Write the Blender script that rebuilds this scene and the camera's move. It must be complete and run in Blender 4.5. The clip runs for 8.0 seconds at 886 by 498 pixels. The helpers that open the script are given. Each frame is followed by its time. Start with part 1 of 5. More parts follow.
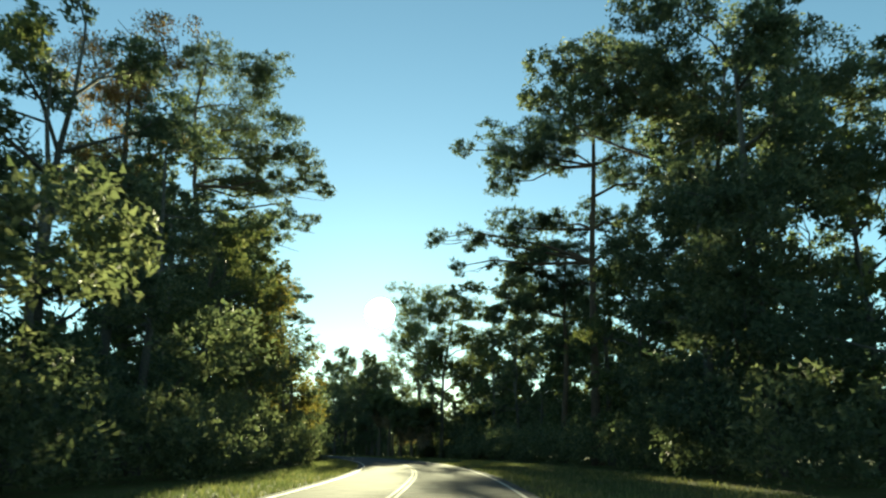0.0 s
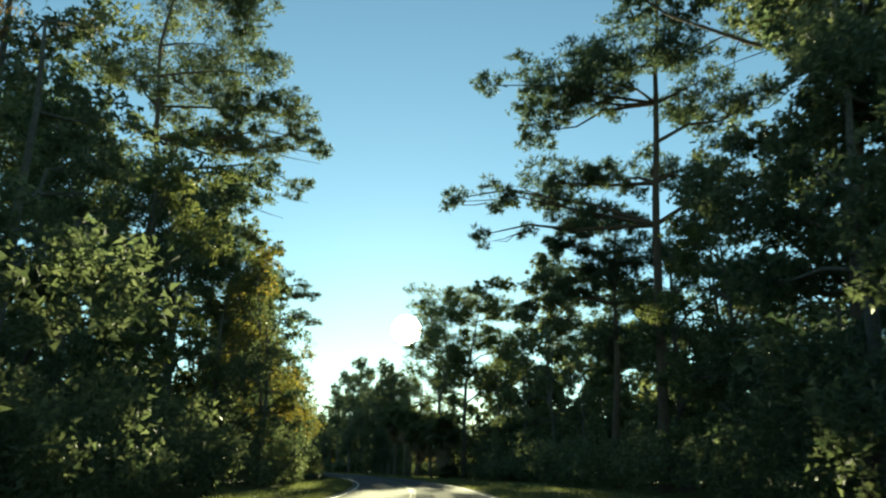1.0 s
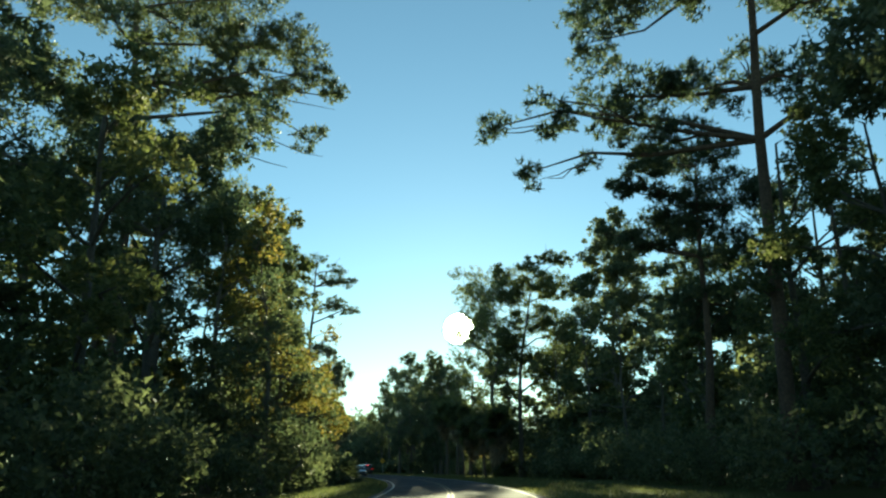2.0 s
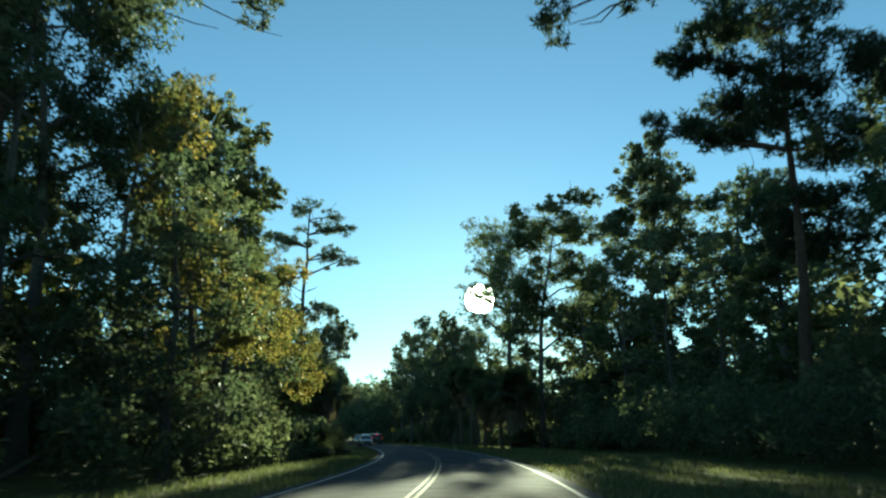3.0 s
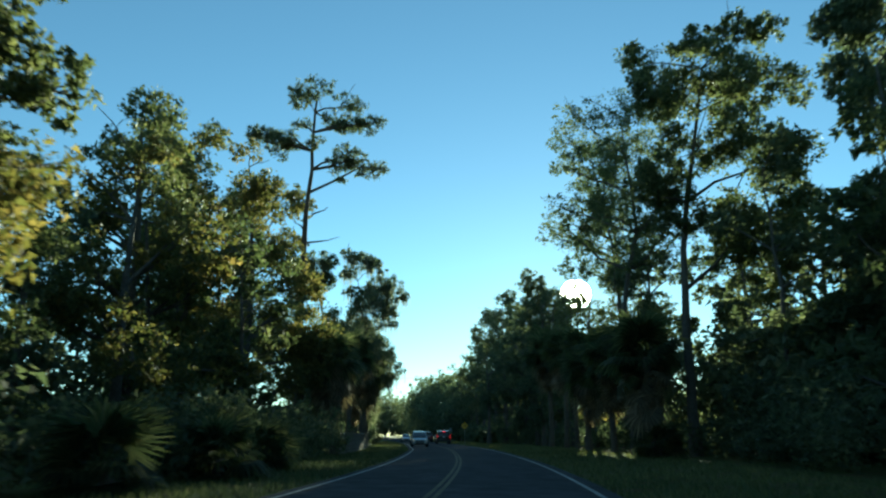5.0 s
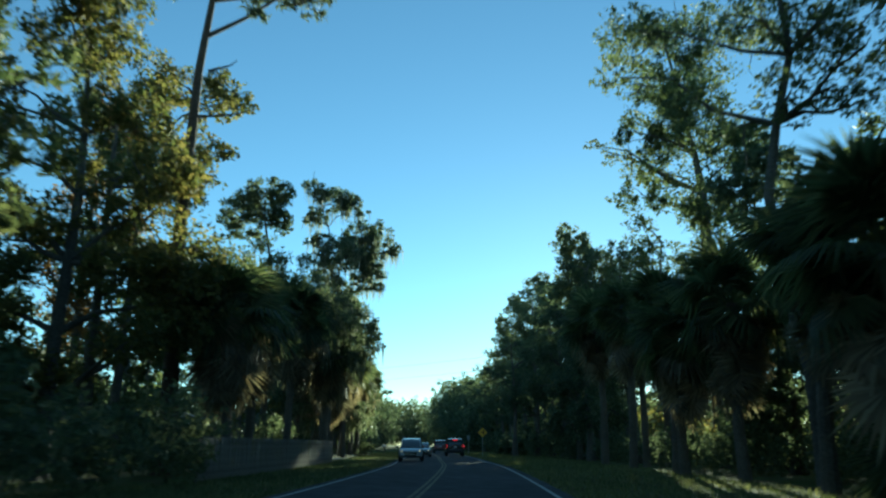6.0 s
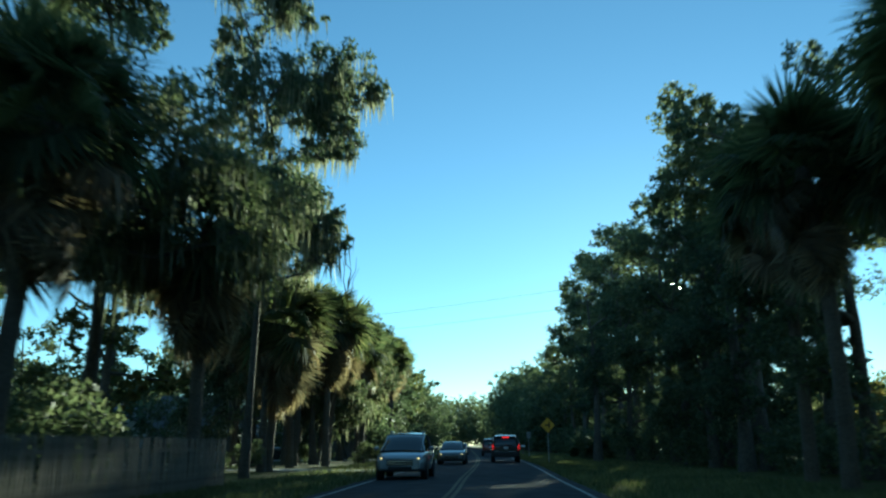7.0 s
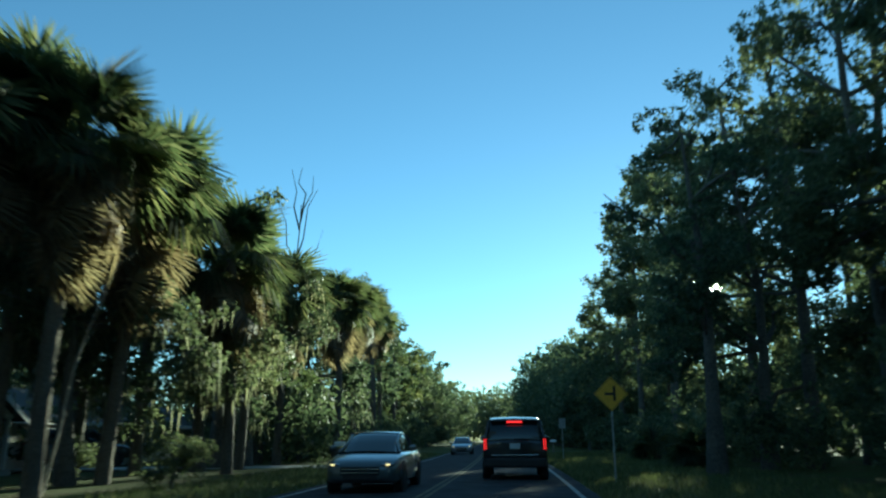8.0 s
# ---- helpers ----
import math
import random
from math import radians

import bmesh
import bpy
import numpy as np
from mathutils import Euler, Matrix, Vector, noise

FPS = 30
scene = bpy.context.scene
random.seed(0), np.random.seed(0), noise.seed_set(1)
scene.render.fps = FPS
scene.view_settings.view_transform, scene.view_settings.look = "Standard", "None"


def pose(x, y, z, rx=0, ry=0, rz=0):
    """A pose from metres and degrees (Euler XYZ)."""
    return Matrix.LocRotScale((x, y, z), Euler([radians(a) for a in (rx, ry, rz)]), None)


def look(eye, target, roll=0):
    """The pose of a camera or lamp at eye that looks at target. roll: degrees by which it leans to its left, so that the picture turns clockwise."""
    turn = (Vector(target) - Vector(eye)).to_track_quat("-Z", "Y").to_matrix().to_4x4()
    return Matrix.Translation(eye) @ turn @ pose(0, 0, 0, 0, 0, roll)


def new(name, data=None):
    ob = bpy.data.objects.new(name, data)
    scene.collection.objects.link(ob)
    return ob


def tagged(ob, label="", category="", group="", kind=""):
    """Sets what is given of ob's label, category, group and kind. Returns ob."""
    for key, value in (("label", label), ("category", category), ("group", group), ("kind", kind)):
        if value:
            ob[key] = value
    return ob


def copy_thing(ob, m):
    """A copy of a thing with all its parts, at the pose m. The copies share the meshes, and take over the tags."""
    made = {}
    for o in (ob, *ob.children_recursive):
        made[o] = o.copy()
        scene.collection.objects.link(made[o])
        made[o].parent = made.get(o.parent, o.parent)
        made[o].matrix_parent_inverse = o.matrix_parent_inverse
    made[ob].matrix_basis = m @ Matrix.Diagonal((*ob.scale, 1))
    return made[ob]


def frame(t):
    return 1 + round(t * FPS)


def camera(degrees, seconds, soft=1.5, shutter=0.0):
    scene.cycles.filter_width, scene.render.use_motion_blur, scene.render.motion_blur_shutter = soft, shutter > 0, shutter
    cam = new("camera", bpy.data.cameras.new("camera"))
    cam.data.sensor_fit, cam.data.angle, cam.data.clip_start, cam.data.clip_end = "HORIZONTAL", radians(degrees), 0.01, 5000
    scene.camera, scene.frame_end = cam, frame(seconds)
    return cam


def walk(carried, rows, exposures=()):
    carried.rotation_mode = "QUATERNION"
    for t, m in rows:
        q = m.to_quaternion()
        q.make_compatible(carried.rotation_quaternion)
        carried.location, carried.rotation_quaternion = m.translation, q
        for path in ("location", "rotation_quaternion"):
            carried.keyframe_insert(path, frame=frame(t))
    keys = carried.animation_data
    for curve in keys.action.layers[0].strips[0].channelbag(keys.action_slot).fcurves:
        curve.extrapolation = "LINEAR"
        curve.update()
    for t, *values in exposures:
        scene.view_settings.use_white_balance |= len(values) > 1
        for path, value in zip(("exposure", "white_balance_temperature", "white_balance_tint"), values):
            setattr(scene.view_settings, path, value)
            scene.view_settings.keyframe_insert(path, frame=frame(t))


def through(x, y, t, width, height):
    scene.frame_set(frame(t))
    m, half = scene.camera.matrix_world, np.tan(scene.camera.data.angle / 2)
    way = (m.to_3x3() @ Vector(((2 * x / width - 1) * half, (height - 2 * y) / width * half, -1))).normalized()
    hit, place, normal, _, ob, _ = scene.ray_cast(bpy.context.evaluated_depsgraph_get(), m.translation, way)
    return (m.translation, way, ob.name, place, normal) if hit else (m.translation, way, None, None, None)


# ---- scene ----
cam = camera(59.94, 8.0, soft=2.2, shutter=0.2)
EYE = 1.25
# seconds, x, y, pitch, lean, heading
ROWS = [
    (0.0, 0.00, 0.00, 14.63, -0.04, -0.00),
    (0.5, 0.32, 7.83, 15.08, -0.10, 0.26),
    (1.0, 0.51, 15.13, 15.94, -0.66, 1.87),
    (1.5, 0.55, 21.78, 16.30, 0.11, 4.68),
    (3.0, 0.45, 39.86, 13.72, 0.81, 7.69),
    (3.5, -0.05, 51.49, 12.91, -0.32, 10.46),
    (4.0, -0.59, 57.45, 12.46, 0.30, 10.83),
    (5.5, -4.53, 86.24, 14.22, -0.09, 16.55),
    (6.0, -7.22, 100.29, 14.31, -0.31, 17.03),
    (6.5, -10.62, 115.13, 13.78, -0.25, 18.43),
    (7.0, -14.70, 129.76, 14.33, 0.21, 21.70),
    (7.5, -19.11, 145.57, 13.67, 1.34, 23.06),
    (8.0, -23.57, 160.52, 13.97, 0.38, 23.78),
]
EXPOSURES = [(0.0, 2.35, 8700, -20), (1.7, 2.3, 8300, -20), (2.8, 2.05, 6800, -25), (4.2, 2.05, 6800, -25), (5.3, 2.05, 6300, -25), (8.0, 2.05, 5850, -25)]
walk(cam, [(t, pose(x, y, EYE, 90 + pitch, lean, yaw)) for t, x, y, pitch, lean, yaw in ROWS], EXPOSURES)

HEADINGS = [(-60, -2.77), (0, -2.77), (30, 0.16), (60, 5.41), (90, 10.65), (120, 14.65), (145, 16.15), (155, 18.7), (167, 17.55), (180, 18.38), (220, 20.01), (900, 20.01)]

# ---- light ----
SUN_EL, SUN_AZ = 9.85, -4.73
world = bpy.data.worlds.new("sky")
scene.world = world
world.use_nodes = True
wn = world.node_tree
sky = wn.nodes.new("ShaderNodeTexSky")
sky.sky_type = "NISHITA"
sky.sun_disc = False
sky.sun_elevation = radians(SUN_EL)
sky.sun_rotation = radians(SUN_AZ)
sky.altitude, sky.air_density, sky.dust_density, sky.ozone_density = 0, 0.75, 0.03, 2.6
wn.links.new(sky.outputs[0], wn.nodes["Background"].inputs[0])
wn.nodes["Background"].inputs[1].default_value = 0.055
to_sun = Vector((math.sin(radians(SUN_AZ)) * math.cos(radians(SUN_EL)), math.cos(radians(SUN_AZ)) * math.cos(radians(SUN_EL)), math.sin(radians(SUN_EL))))
lamp = bpy.data.lights.new("sun", "SUN")
lamp.energy, lamp.angle, lamp.color = 3.0, radians(0.5), (1.0, 0.91, 0.76)
new("sun", lamp).matrix_world = look(to_sun * 50, (0, 0, 0))


# ---- materials ----
def material(name):
    m = bpy.data.materials.new(name)
    m.use_nodes = True
    return m, m.node_tree, m.node_tree.nodes["Principled BSDF"]


def ramp(nt, fac, stops):
    r = nt.nodes.new("ShaderNodeValToRGB")
    while len(r.color_ramp.elements) < len(stops):
        r.color_ramp.elements.new(0.5)
    for e, (p, c) in zip(r.color_ramp.elements, stops):
        e.position, e.color = p, (*c, 1)
    nt.links.new(fac, r.inputs[0])
    return r.outputs[0]


def noise_tex(nt, scale, detail=4, rough=0.55, coords="Object"):
    tc = nt.nodes.new("ShaderNodeTexCoord")
    n = nt.nodes.new("ShaderNodeTexNoise")
    n.inputs["Scale"].default_value, n.inputs["Detail"].default_value, n.inputs["Roughness"].default_value = scale, detail, rough
    nt.links.new(tc.outputs[coords], n.inputs["Vector"])
    return n.outputs["Fac"]


def mix(nt, a, b, fac, how="MIX"):
    n = nt.nodes.new("ShaderNodeMix")
    n.data_type, n.blend_type = "RGBA", how
    for sock, v in ((n.inputs[0], fac), (n.inputs[6], a), (n.inputs[7], b)):
        if isinstance(v, (int, float)):
            sock.default_value = v
        elif isinstance(v, tuple):
            sock.default_value = (*v, 1)
        else:
            nt.links.new(v, sock)
    return n.outputs[2]


def bump(nt, bsdf, height, strength, distance=0.02):
    b = nt.nodes.new("ShaderNodeBump")
    b.inputs["Strength"].default_value, b.inputs["Distance"].default_value = strength, distance
    nt.links.new(height, b.inputs["Height"])
    nt.links.new(b.outputs[0], bsdf.inputs["Normal"])


def foliage(name, dark, mid, light, through=0.5, gloss=0.25):
    """Leaves: each leaf takes its own tone, each tree its own shift; light shines through them."""
    m, nt, b = material(name)
    geo = nt.nodes.new("ShaderNodeNewGeometry")
    c = ramp(nt, geo.outputs["Random Per Island"], [(0.0, dark), (0.55, mid), (1.0, light)])
    patch = ramp(nt, noise_tex(nt, 0.25, 2), [(0.35, (0.75, 0.8, 0.75)), (0.65, (1.2, 1.12, 1.0))])
    c = mix(nt, c, patch, 1.0, "MULTIPLY")
    info = nt.nodes.new("ShaderNodeObjectInfo")
    shift = ramp(nt, info.outputs["Random"], [(0.0, (0.75, 0.8, 0.8)), (1.0, (1.2, 1.1, 0.95))])
    c = mix(nt, c, shift, 1.0, "MULTIPLY")
    nt.links.new(c, b.inputs["Base Color"])
    b.inputs["Roughness"].default_value = 0.6
    b.inputs["Specular IOR Level"].default_value = gloss
    t = nt.nodes.new("ShaderNodeBsdfTranslucent")
    warm = mix(nt, c, (1.35, 1.42, 1.1), 1.0, "MULTIPLY")
    nt.links.new(warm, t.inputs[0])
    s = nt.nodes.new("ShaderNodeMixShader")
    s.inputs[0].default_value = through
    nt.links.new(b.outputs[0], s.inputs[1])
    nt.links.new(t.outputs[0], s.inputs[2])
    nt.links.new(s.outputs[0], nt.nodes["Material Output"].inputs[0])
    return m


OAK = foliage("oak_leaves", (0.066, 0.088, 0.064), (0.112, 0.138, 0.098), (0.175, 0.195, 0.147), 0.5)
GREEN = foliage("green_leaves", (0.063, 0.085, 0.050), (0.107, 0.130, 0.073), (0.170, 0.180, 0.105), 0.5)
AUTUMN = foliage("autumn_leaves", (0.085, 0.100, 0.043), (0.165, 0.150, 0.060), (0.270, 0.200, 0.090), 0.55)
RUST = foliage("rust_leaves", (0.110, 0.070, 0.041), (0.180, 0.110, 0.054), (0.250, 0.160, 0.084), 0.5)
NEEDLE = foliage("pine_needles", (0.063, 0.085, 0.062), (0.107, 0.132, 0.092), (0.160, 0.180, 0.133), 0.45)
FROND = foliage("palm_fronds", (0.063, 0.080, 0.048), (0.107, 0.125, 0.073), (0.175, 0.175, 0.112), 0.62, 0.3)
DEAD = foliage("dead_fronds", (0.160, 0.120, 0.096), (0.240, 0.190, 0.150), (0.340, 0.280, 0.228), 0.5)
MOSS = foliage("spanish_moss", (0.150, 0.155, 0.138), (0.230, 0.230, 0.204), (0.310, 0.300, 0.276), 0.5)
GRASS = foliage("grass_blades", (0.068, 0.085, 0.046), (0.116, 0.135, 0.073), (0.194, 0.190, 0.119), 0.5)


def bark_material(name, a, b_, scale):
    m, nt, b = material(name)
    n = noise_tex(nt, scale, 6, 0.7)
    big = noise_tex(nt, 0.8, 3)
    c = mix(nt, ramp(nt, n, [(0.3, a), (0.7, b_)]), ramp(nt, big, [(0.3, (0.7, 0.7, 0.7)), (0.7, (1.15, 1.15, 1.1))]), 1.0, "MULTIPLY")
    nt.links.new(c, b.inputs["Base Color"])
    b.inputs["Roughness"].default_value = 0.95
    bump(nt, b, n, 0.8, 0.05)
    return m


PINE_BARK = bark_material("pine_bark", (0.06, 0.042, 0.032), (0.17, 0.115, 0.085), 7)
OAK_BARK = bark_material("oak_bark", (0.06, 0.053, 0.045), (0.17, 0.15, 0.13), 9)
PALE_BARK = bark_material("pale_sapling_bark", (0.3, 0.27, 0.23), (0.5, 0.46, 0.4), 12)
PALM_BARK = bark_material("palm_bark", (0.08, 0.065, 0.05), (0.2, 0.165, 0.13), 14)


def ground_material():
    m, nt, b = material("grass_and_leaf_litter")
    fine, mid, big = noise_tex(nt, 6, 6, 0.7), noise_tex(nt, 0.7, 4), noise_tex(nt, 0.09, 3)
    grass = ramp(nt, fine, [(0.25, (0.04, 0.06, 0.016)), (0.75, (0.13, 0.15, 0.045))])
    litter = ramp(nt, fine, [(0.25, (0.055, 0.04, 0.025)), (0.75, (0.19, 0.13, 0.075))])
    c = mix(nt, grass, litter, ramp(nt, mid, [(0.45, (0, 0, 0)), (0.62, (0.8, 0.8, 0.8))]))
    c = mix(nt, c, ramp(nt, big, [(0.3, (0.75, 0.75, 0.7)), (0.7, (1.15, 1.15, 1.1))]), 1.0, "MULTIPLY")
    nt.links.new(c, b.inputs["Base Color"])
    b.inputs["Roughness"].default_value = 1.0
    b.inputs["Specular IOR Level"].default_value = 0.1
    bump(nt, b, fine, 1.0, 0.06)
    return m


def asphalt_material():
    m, nt, b = material("worn_asphalt")
    grit, mid, big = noise_tex(nt, 45, 4, 0.7), noise_tex(nt, 1.2, 4), noise_tex(nt, 0.15, 3)
    c = ramp(nt, grit, [(0.3, (0.045, 0.046, 0.05)), (0.7, (0.12, 0.122, 0.128))])
    c = mix(nt, c, ramp(nt, mid, [(0.35, (0.75, 0.75, 0.75)), (0.7, (1.2, 1.2, 1.2))]), 1.0, "MULTIPLY")
    c = mix(nt, c, ramp(nt, big, [(0.3, (0.85, 0.85, 0.85)), (0.7, (1.1, 1.1, 1.1))]), 1.0, "MULTIPLY")
    nt.links.new(c, b.inputs["Base Color"])
    b.inputs["Roughness"].default_value = 0.9
    b.inputs["IOR"].default_value = 1.06
    bump(nt, b, grit, 0.08, 0.005)
    return m


def plain(name, colour, rough=0.5, metal=0.0, grime=0.25, scale=3.0, coat=0.0):
    m, nt, b = material(name)
    n = noise_tex(nt, scale, 5)
    lo = tuple(v * (1 - grime) for v in colour)
    hi = tuple(min(1, v * (1 + grime * 0.6)) for v in colour)
    nt.links.new(ramp(nt, n, [(0.3, lo), (0.7, hi)]), b.inputs["Base Color"])
    b.inputs["Roughness"].default_value, b.inputs["Metallic"].default_value = rough, metal
    b.inputs["Coat Weight"].default_value = coat
    b.inputs["Coat Roughness"].default_value = 0.08
    return m


def lit(name, colour, strength):
    m, nt, b = material(name)
    b.inputs["Base Color"].default_value = (*colour, 1)
    b.inputs["Emission Color"].default_value = (*colour, 1)
    b.inputs["Emission Strength"].default_value = strength
    return m


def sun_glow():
    """Emissive stand-in for the sun and its glare; the lamp's light passes through."""
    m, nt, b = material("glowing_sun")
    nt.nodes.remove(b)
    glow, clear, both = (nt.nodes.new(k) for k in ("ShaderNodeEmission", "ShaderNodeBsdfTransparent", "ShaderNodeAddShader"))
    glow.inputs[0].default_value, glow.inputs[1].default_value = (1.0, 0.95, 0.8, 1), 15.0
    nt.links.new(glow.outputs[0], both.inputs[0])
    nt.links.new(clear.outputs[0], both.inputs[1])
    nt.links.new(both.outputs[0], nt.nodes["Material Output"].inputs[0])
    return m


GROUND, ASPHALT = ground_material(), asphalt_material()
WHITE_LINE = plain("worn_white_road_paint", (0.36, 0.36, 0.34), 0.75, 0, 0.55, 3)
YELLOW_LINE = plain("worn_yellow_road_paint", (0.15, 0.125, 0.07), 0.85, 0, 0.6, 2)
CONCRETE = plain("pale_concrete", (0.4, 0.38, 0.34), 0.85, 0, 0.3, 4)
BLACK_PAINT = plain("black_car_paint", (0.012, 0.013, 0.016), 0.3, 0.0, 0.2, 2, 1.0)
SILVER_PAINT = plain("silver_car_paint", (0.27, 0.3, 0.33), 0.35, 0.5, 0.1, 2, 1.0)
GREY_PAINT = plain("grey_car_paint", (0.1, 0.115, 0.12), 0.35, 0.4, 0.1, 2, 1.0)
RED_PAINT = plain("dark_red_car_paint", (0.16, 0.025, 0.02), 0.35, 0.2, 0.1, 2, 1.0)
CAR_GLASS = plain("tinted_car_glass", (0.012, 0.016, 0.018), 0.06, 0.0, 0.1, 2)
RUBBER = plain("tyre_rubber", (0.018, 0.018, 0.018), 0.85, 0, 0.3, 12)
PLASTIC = plain("black_plastic", (0.02, 0.02, 0.021), 0.6, 0, 0.25, 6)
CHROME = plain("chrome_trim", (0.65, 0.66, 0.68), 0.18, 1.0, 0.05)
ALLOY = plain("alloy_wheel", (0.35, 0.35, 0.36), 0.35, 1.0, 0.15)
PLATE = plain("pale_number_plate", (0.55, 0.57, 0.58), 0.5)
TAIL_OFF = plain("red_lamp_plastic", (0.16, 0.012, 0.014), 0.2)
TAIL = lit("red_tail_lamp", (1.0, 0.02, 0.03), 0.35)
BRAKE = lit("red_brake_lamp", (1.0, 0.02, 0.03), 0.5)
HEAD = lit("warm_head_lamp", (1.0, 0.7, 0.33), 0.4)
LENS = plain("clear_lamp_lens", (0.3, 0.32, 0.34), 0.12, 0.3, 0.1, 2)
SIGN_YELLOW = plain("yellow_sign_sheeting", (0.78, 0.42, 0.035), 0.45, 0, 0.12, 5)
SIGN_BLACK = plain("black_sign_paint", (0.015, 0.015, 0.015), 0.5)
GALVANISED = plain("galvanised_steel", (0.35, 0.36, 0.36), 0.45, 0.8, 0.25, 6)
FENCE_WOOD = plain("weathered_grey_fence_wood", (0.2, 0.17, 0.135), 0.9, 0, 0.45, 5)
SIDING = plain("pale_house_siding", (0.55, 0.53, 0.48), 0.8, 0, 0.15, 2)
TRIM = plain("white_painted_trim", (0.75, 0.75, 0.72), 0.6, 0, 0.12, 3)
SHINGLE = plain("grey_roof_shingles", (0.1, 0.095, 0.09), 0.95, 0, 0.4, 9)
WINDOW = plain("dark_window_glass", (0.02, 0.025, 0.03), 0.05)
WIRE = plain("black_cable", (0.02, 0.02, 0.02), 0.6)

# ---- road line: lateral distance d from the driven line, right of it positive, at the length s ----
STEPS = np.arange(-60.0, 900.0, 0.5)
_h = np.radians(np.interp(STEPS, [a for a, _ in HEADINGS], [b for _, b in HEADINGS]))
_x, _y = np.cumsum(-np.sin(_h)) * 0.5, np.cumsum(np.cos(_h)) * 0.5
_x, _y = _x - _x[120], _y - _y[120]


def on_road(s, d, z=0.0):
    """The place at length s along the road and d metres to the right of the driven line."""
    x, y, h = (float(np.interp(s, STEPS, a)) for a in (_x, _y, _h))
    return Vector((x + d * math.cos(h), y + d * math.sin(h), z))


def road_turn(s):
    return math.degrees(float(np.interp(s, STEPS, _h)))


# ---- mesh helpers ----
def mesh_from(name, verts, faces, mats=(), smooth=False):
    me = bpy.data.meshes.new(name)
    me.from_pydata([tuple(v) for v in verts], [], [tuple(f) for f in faces])
    for m in mats:
        me.materials.append(m)
    if smooth:
        me.shade_smooth()
    me.update()
    return me


def array_mesh(name, verts, sides, mat):
    """A mesh out of loose faces, all of the same number of sides; verts run face by face."""
    me = bpy.data.meshes.new(name)
    n = len(verts) // sides
    me.vertices.add(len(verts))
    me.vertices.foreach_set("co", np.ascontiguousarray(verts, dtype=np.float32).ravel())
    me.loops.add(n * sides)
    me.loops.foreach_set("vertex_index", np.arange(n * sides, dtype=np.int32))
    me.polygons.add(n)
    me.polygons.foreach_set("loop_start", np.arange(0, n * sides, sides, dtype=np.int32))
    me.materials.append(mat)
    me.update(calc_edges=True)
    me.validate()
    return me


def part(name, bm, mat, parent, label="", smooth=False):
    """Links a bmesh, or a mesh, as one part under a thing."""
    if isinstance(bm, bmesh.types.BMesh):
        me = bpy.data.meshes.new(name)
        bmesh.ops.recalc_face_normals(bm, faces=bm.faces)
        bm.to_mesh(me)
        bm.free()
        me.materials.append(mat)
        if smooth:
            me.shade_smooth()
            me.set_sharp_from_angle(angle=radians(38))
    else:
        me = bm
    ob = new(name, me)
    ob.parent = parent
    return tagged(ob, label)


def box(bm, x0, x1, y0, y1, z0, z1, bevel=0.0):
    v = [bm.verts.new((x, y, z)) for z in (z0, z1) for y in (y0, y1) for x in (x0, x1)]
    fs = [bm.faces.new([v[i] for i in q]) for q in ((0, 2, 3, 1), (4, 5, 7, 6), (0, 1, 5, 4), (2, 6, 7, 3), (0, 4, 6, 2), (1, 3, 7, 5))]
    if bevel:
        bmesh.ops.bevel(bm, geom=list({e for f in fs for e in f.edges}), offset=bevel, segments=2, affect="EDGES", profile=0.6)
    return bm


def boxed(*a, **k):
    return box(bmesh.new(), *a, **k)


def tube_arrays(points, radii, sides=8):
    """Verts and faces of a tapered tube along points."""
    verts, faces = [], []
    pts = [Vector(p) for p in points]
    for i, p in enumerate(pts):
        t = (pts[min(i + 1, len(pts) - 1)] - pts[max(i - 1, 0)]).normalized()
        a = t.orthogonal().normalized() if abs(t.z) < 0.9 else Vector((1, 0, 0)).cross(t).normalized()
        b = t.cross(a)
        for k in range(sides):
            w = 2 * math.pi * k / sides
            verts.append(p + (a * math.cos(w) + b * math.sin(w)) * radii[i])
    for i in range(len(pts) - 1):
        for k in range(sides):
            q = (k + 1) % sides
            faces.append((i * sides + k, i * sides + q, (i + 1) * sides + q, (i + 1) * sides + k))
    return verts, faces


def join(sets):
    verts, faces = [], []
    for v, f in sets:
        o = len(verts)
        verts += v
        faces += [tuple(i + o for i in q) for q in f]
    return verts, faces


# ---- foliage ----
def leaf_points(rng, clumps, density):
    """Points of leaves, gathered in tufts within each clump (x, y, z, rx, ry, rz)."""
    out = []
    for x, y, z, rx, ry, rz in clumps:
        n = max(12, int(density * math.pi * rx * max(rz, 0.4)))
        tufts = max(7, int(9 + 8 * rx))
        v = rng.normal(size=(tufts, 3))
        v /= np.linalg.norm(v, axis=1)[:, None]
        v *= rng.uniform(0.25, 1.0, (tufts, 1)) ** 0.5
        pick = rng.integers(0, tufts, n)
        w = rng.normal(size=(n, 3))
        w /= np.linalg.norm(w, axis=1)[:, None]
        w *= rng.uniform(0.0, 1.0, (n, 1)) ** 0.45 * (rng.uniform(0.15, 0.4, (tufts, 1)) * min(1.0, 3.5 / rx))[pick]
        out.append(np.array((x, y, z)) + (v[pick] * 0.85 + w) * np.array((rx, ry, rz)))
    return np.concatenate(out)


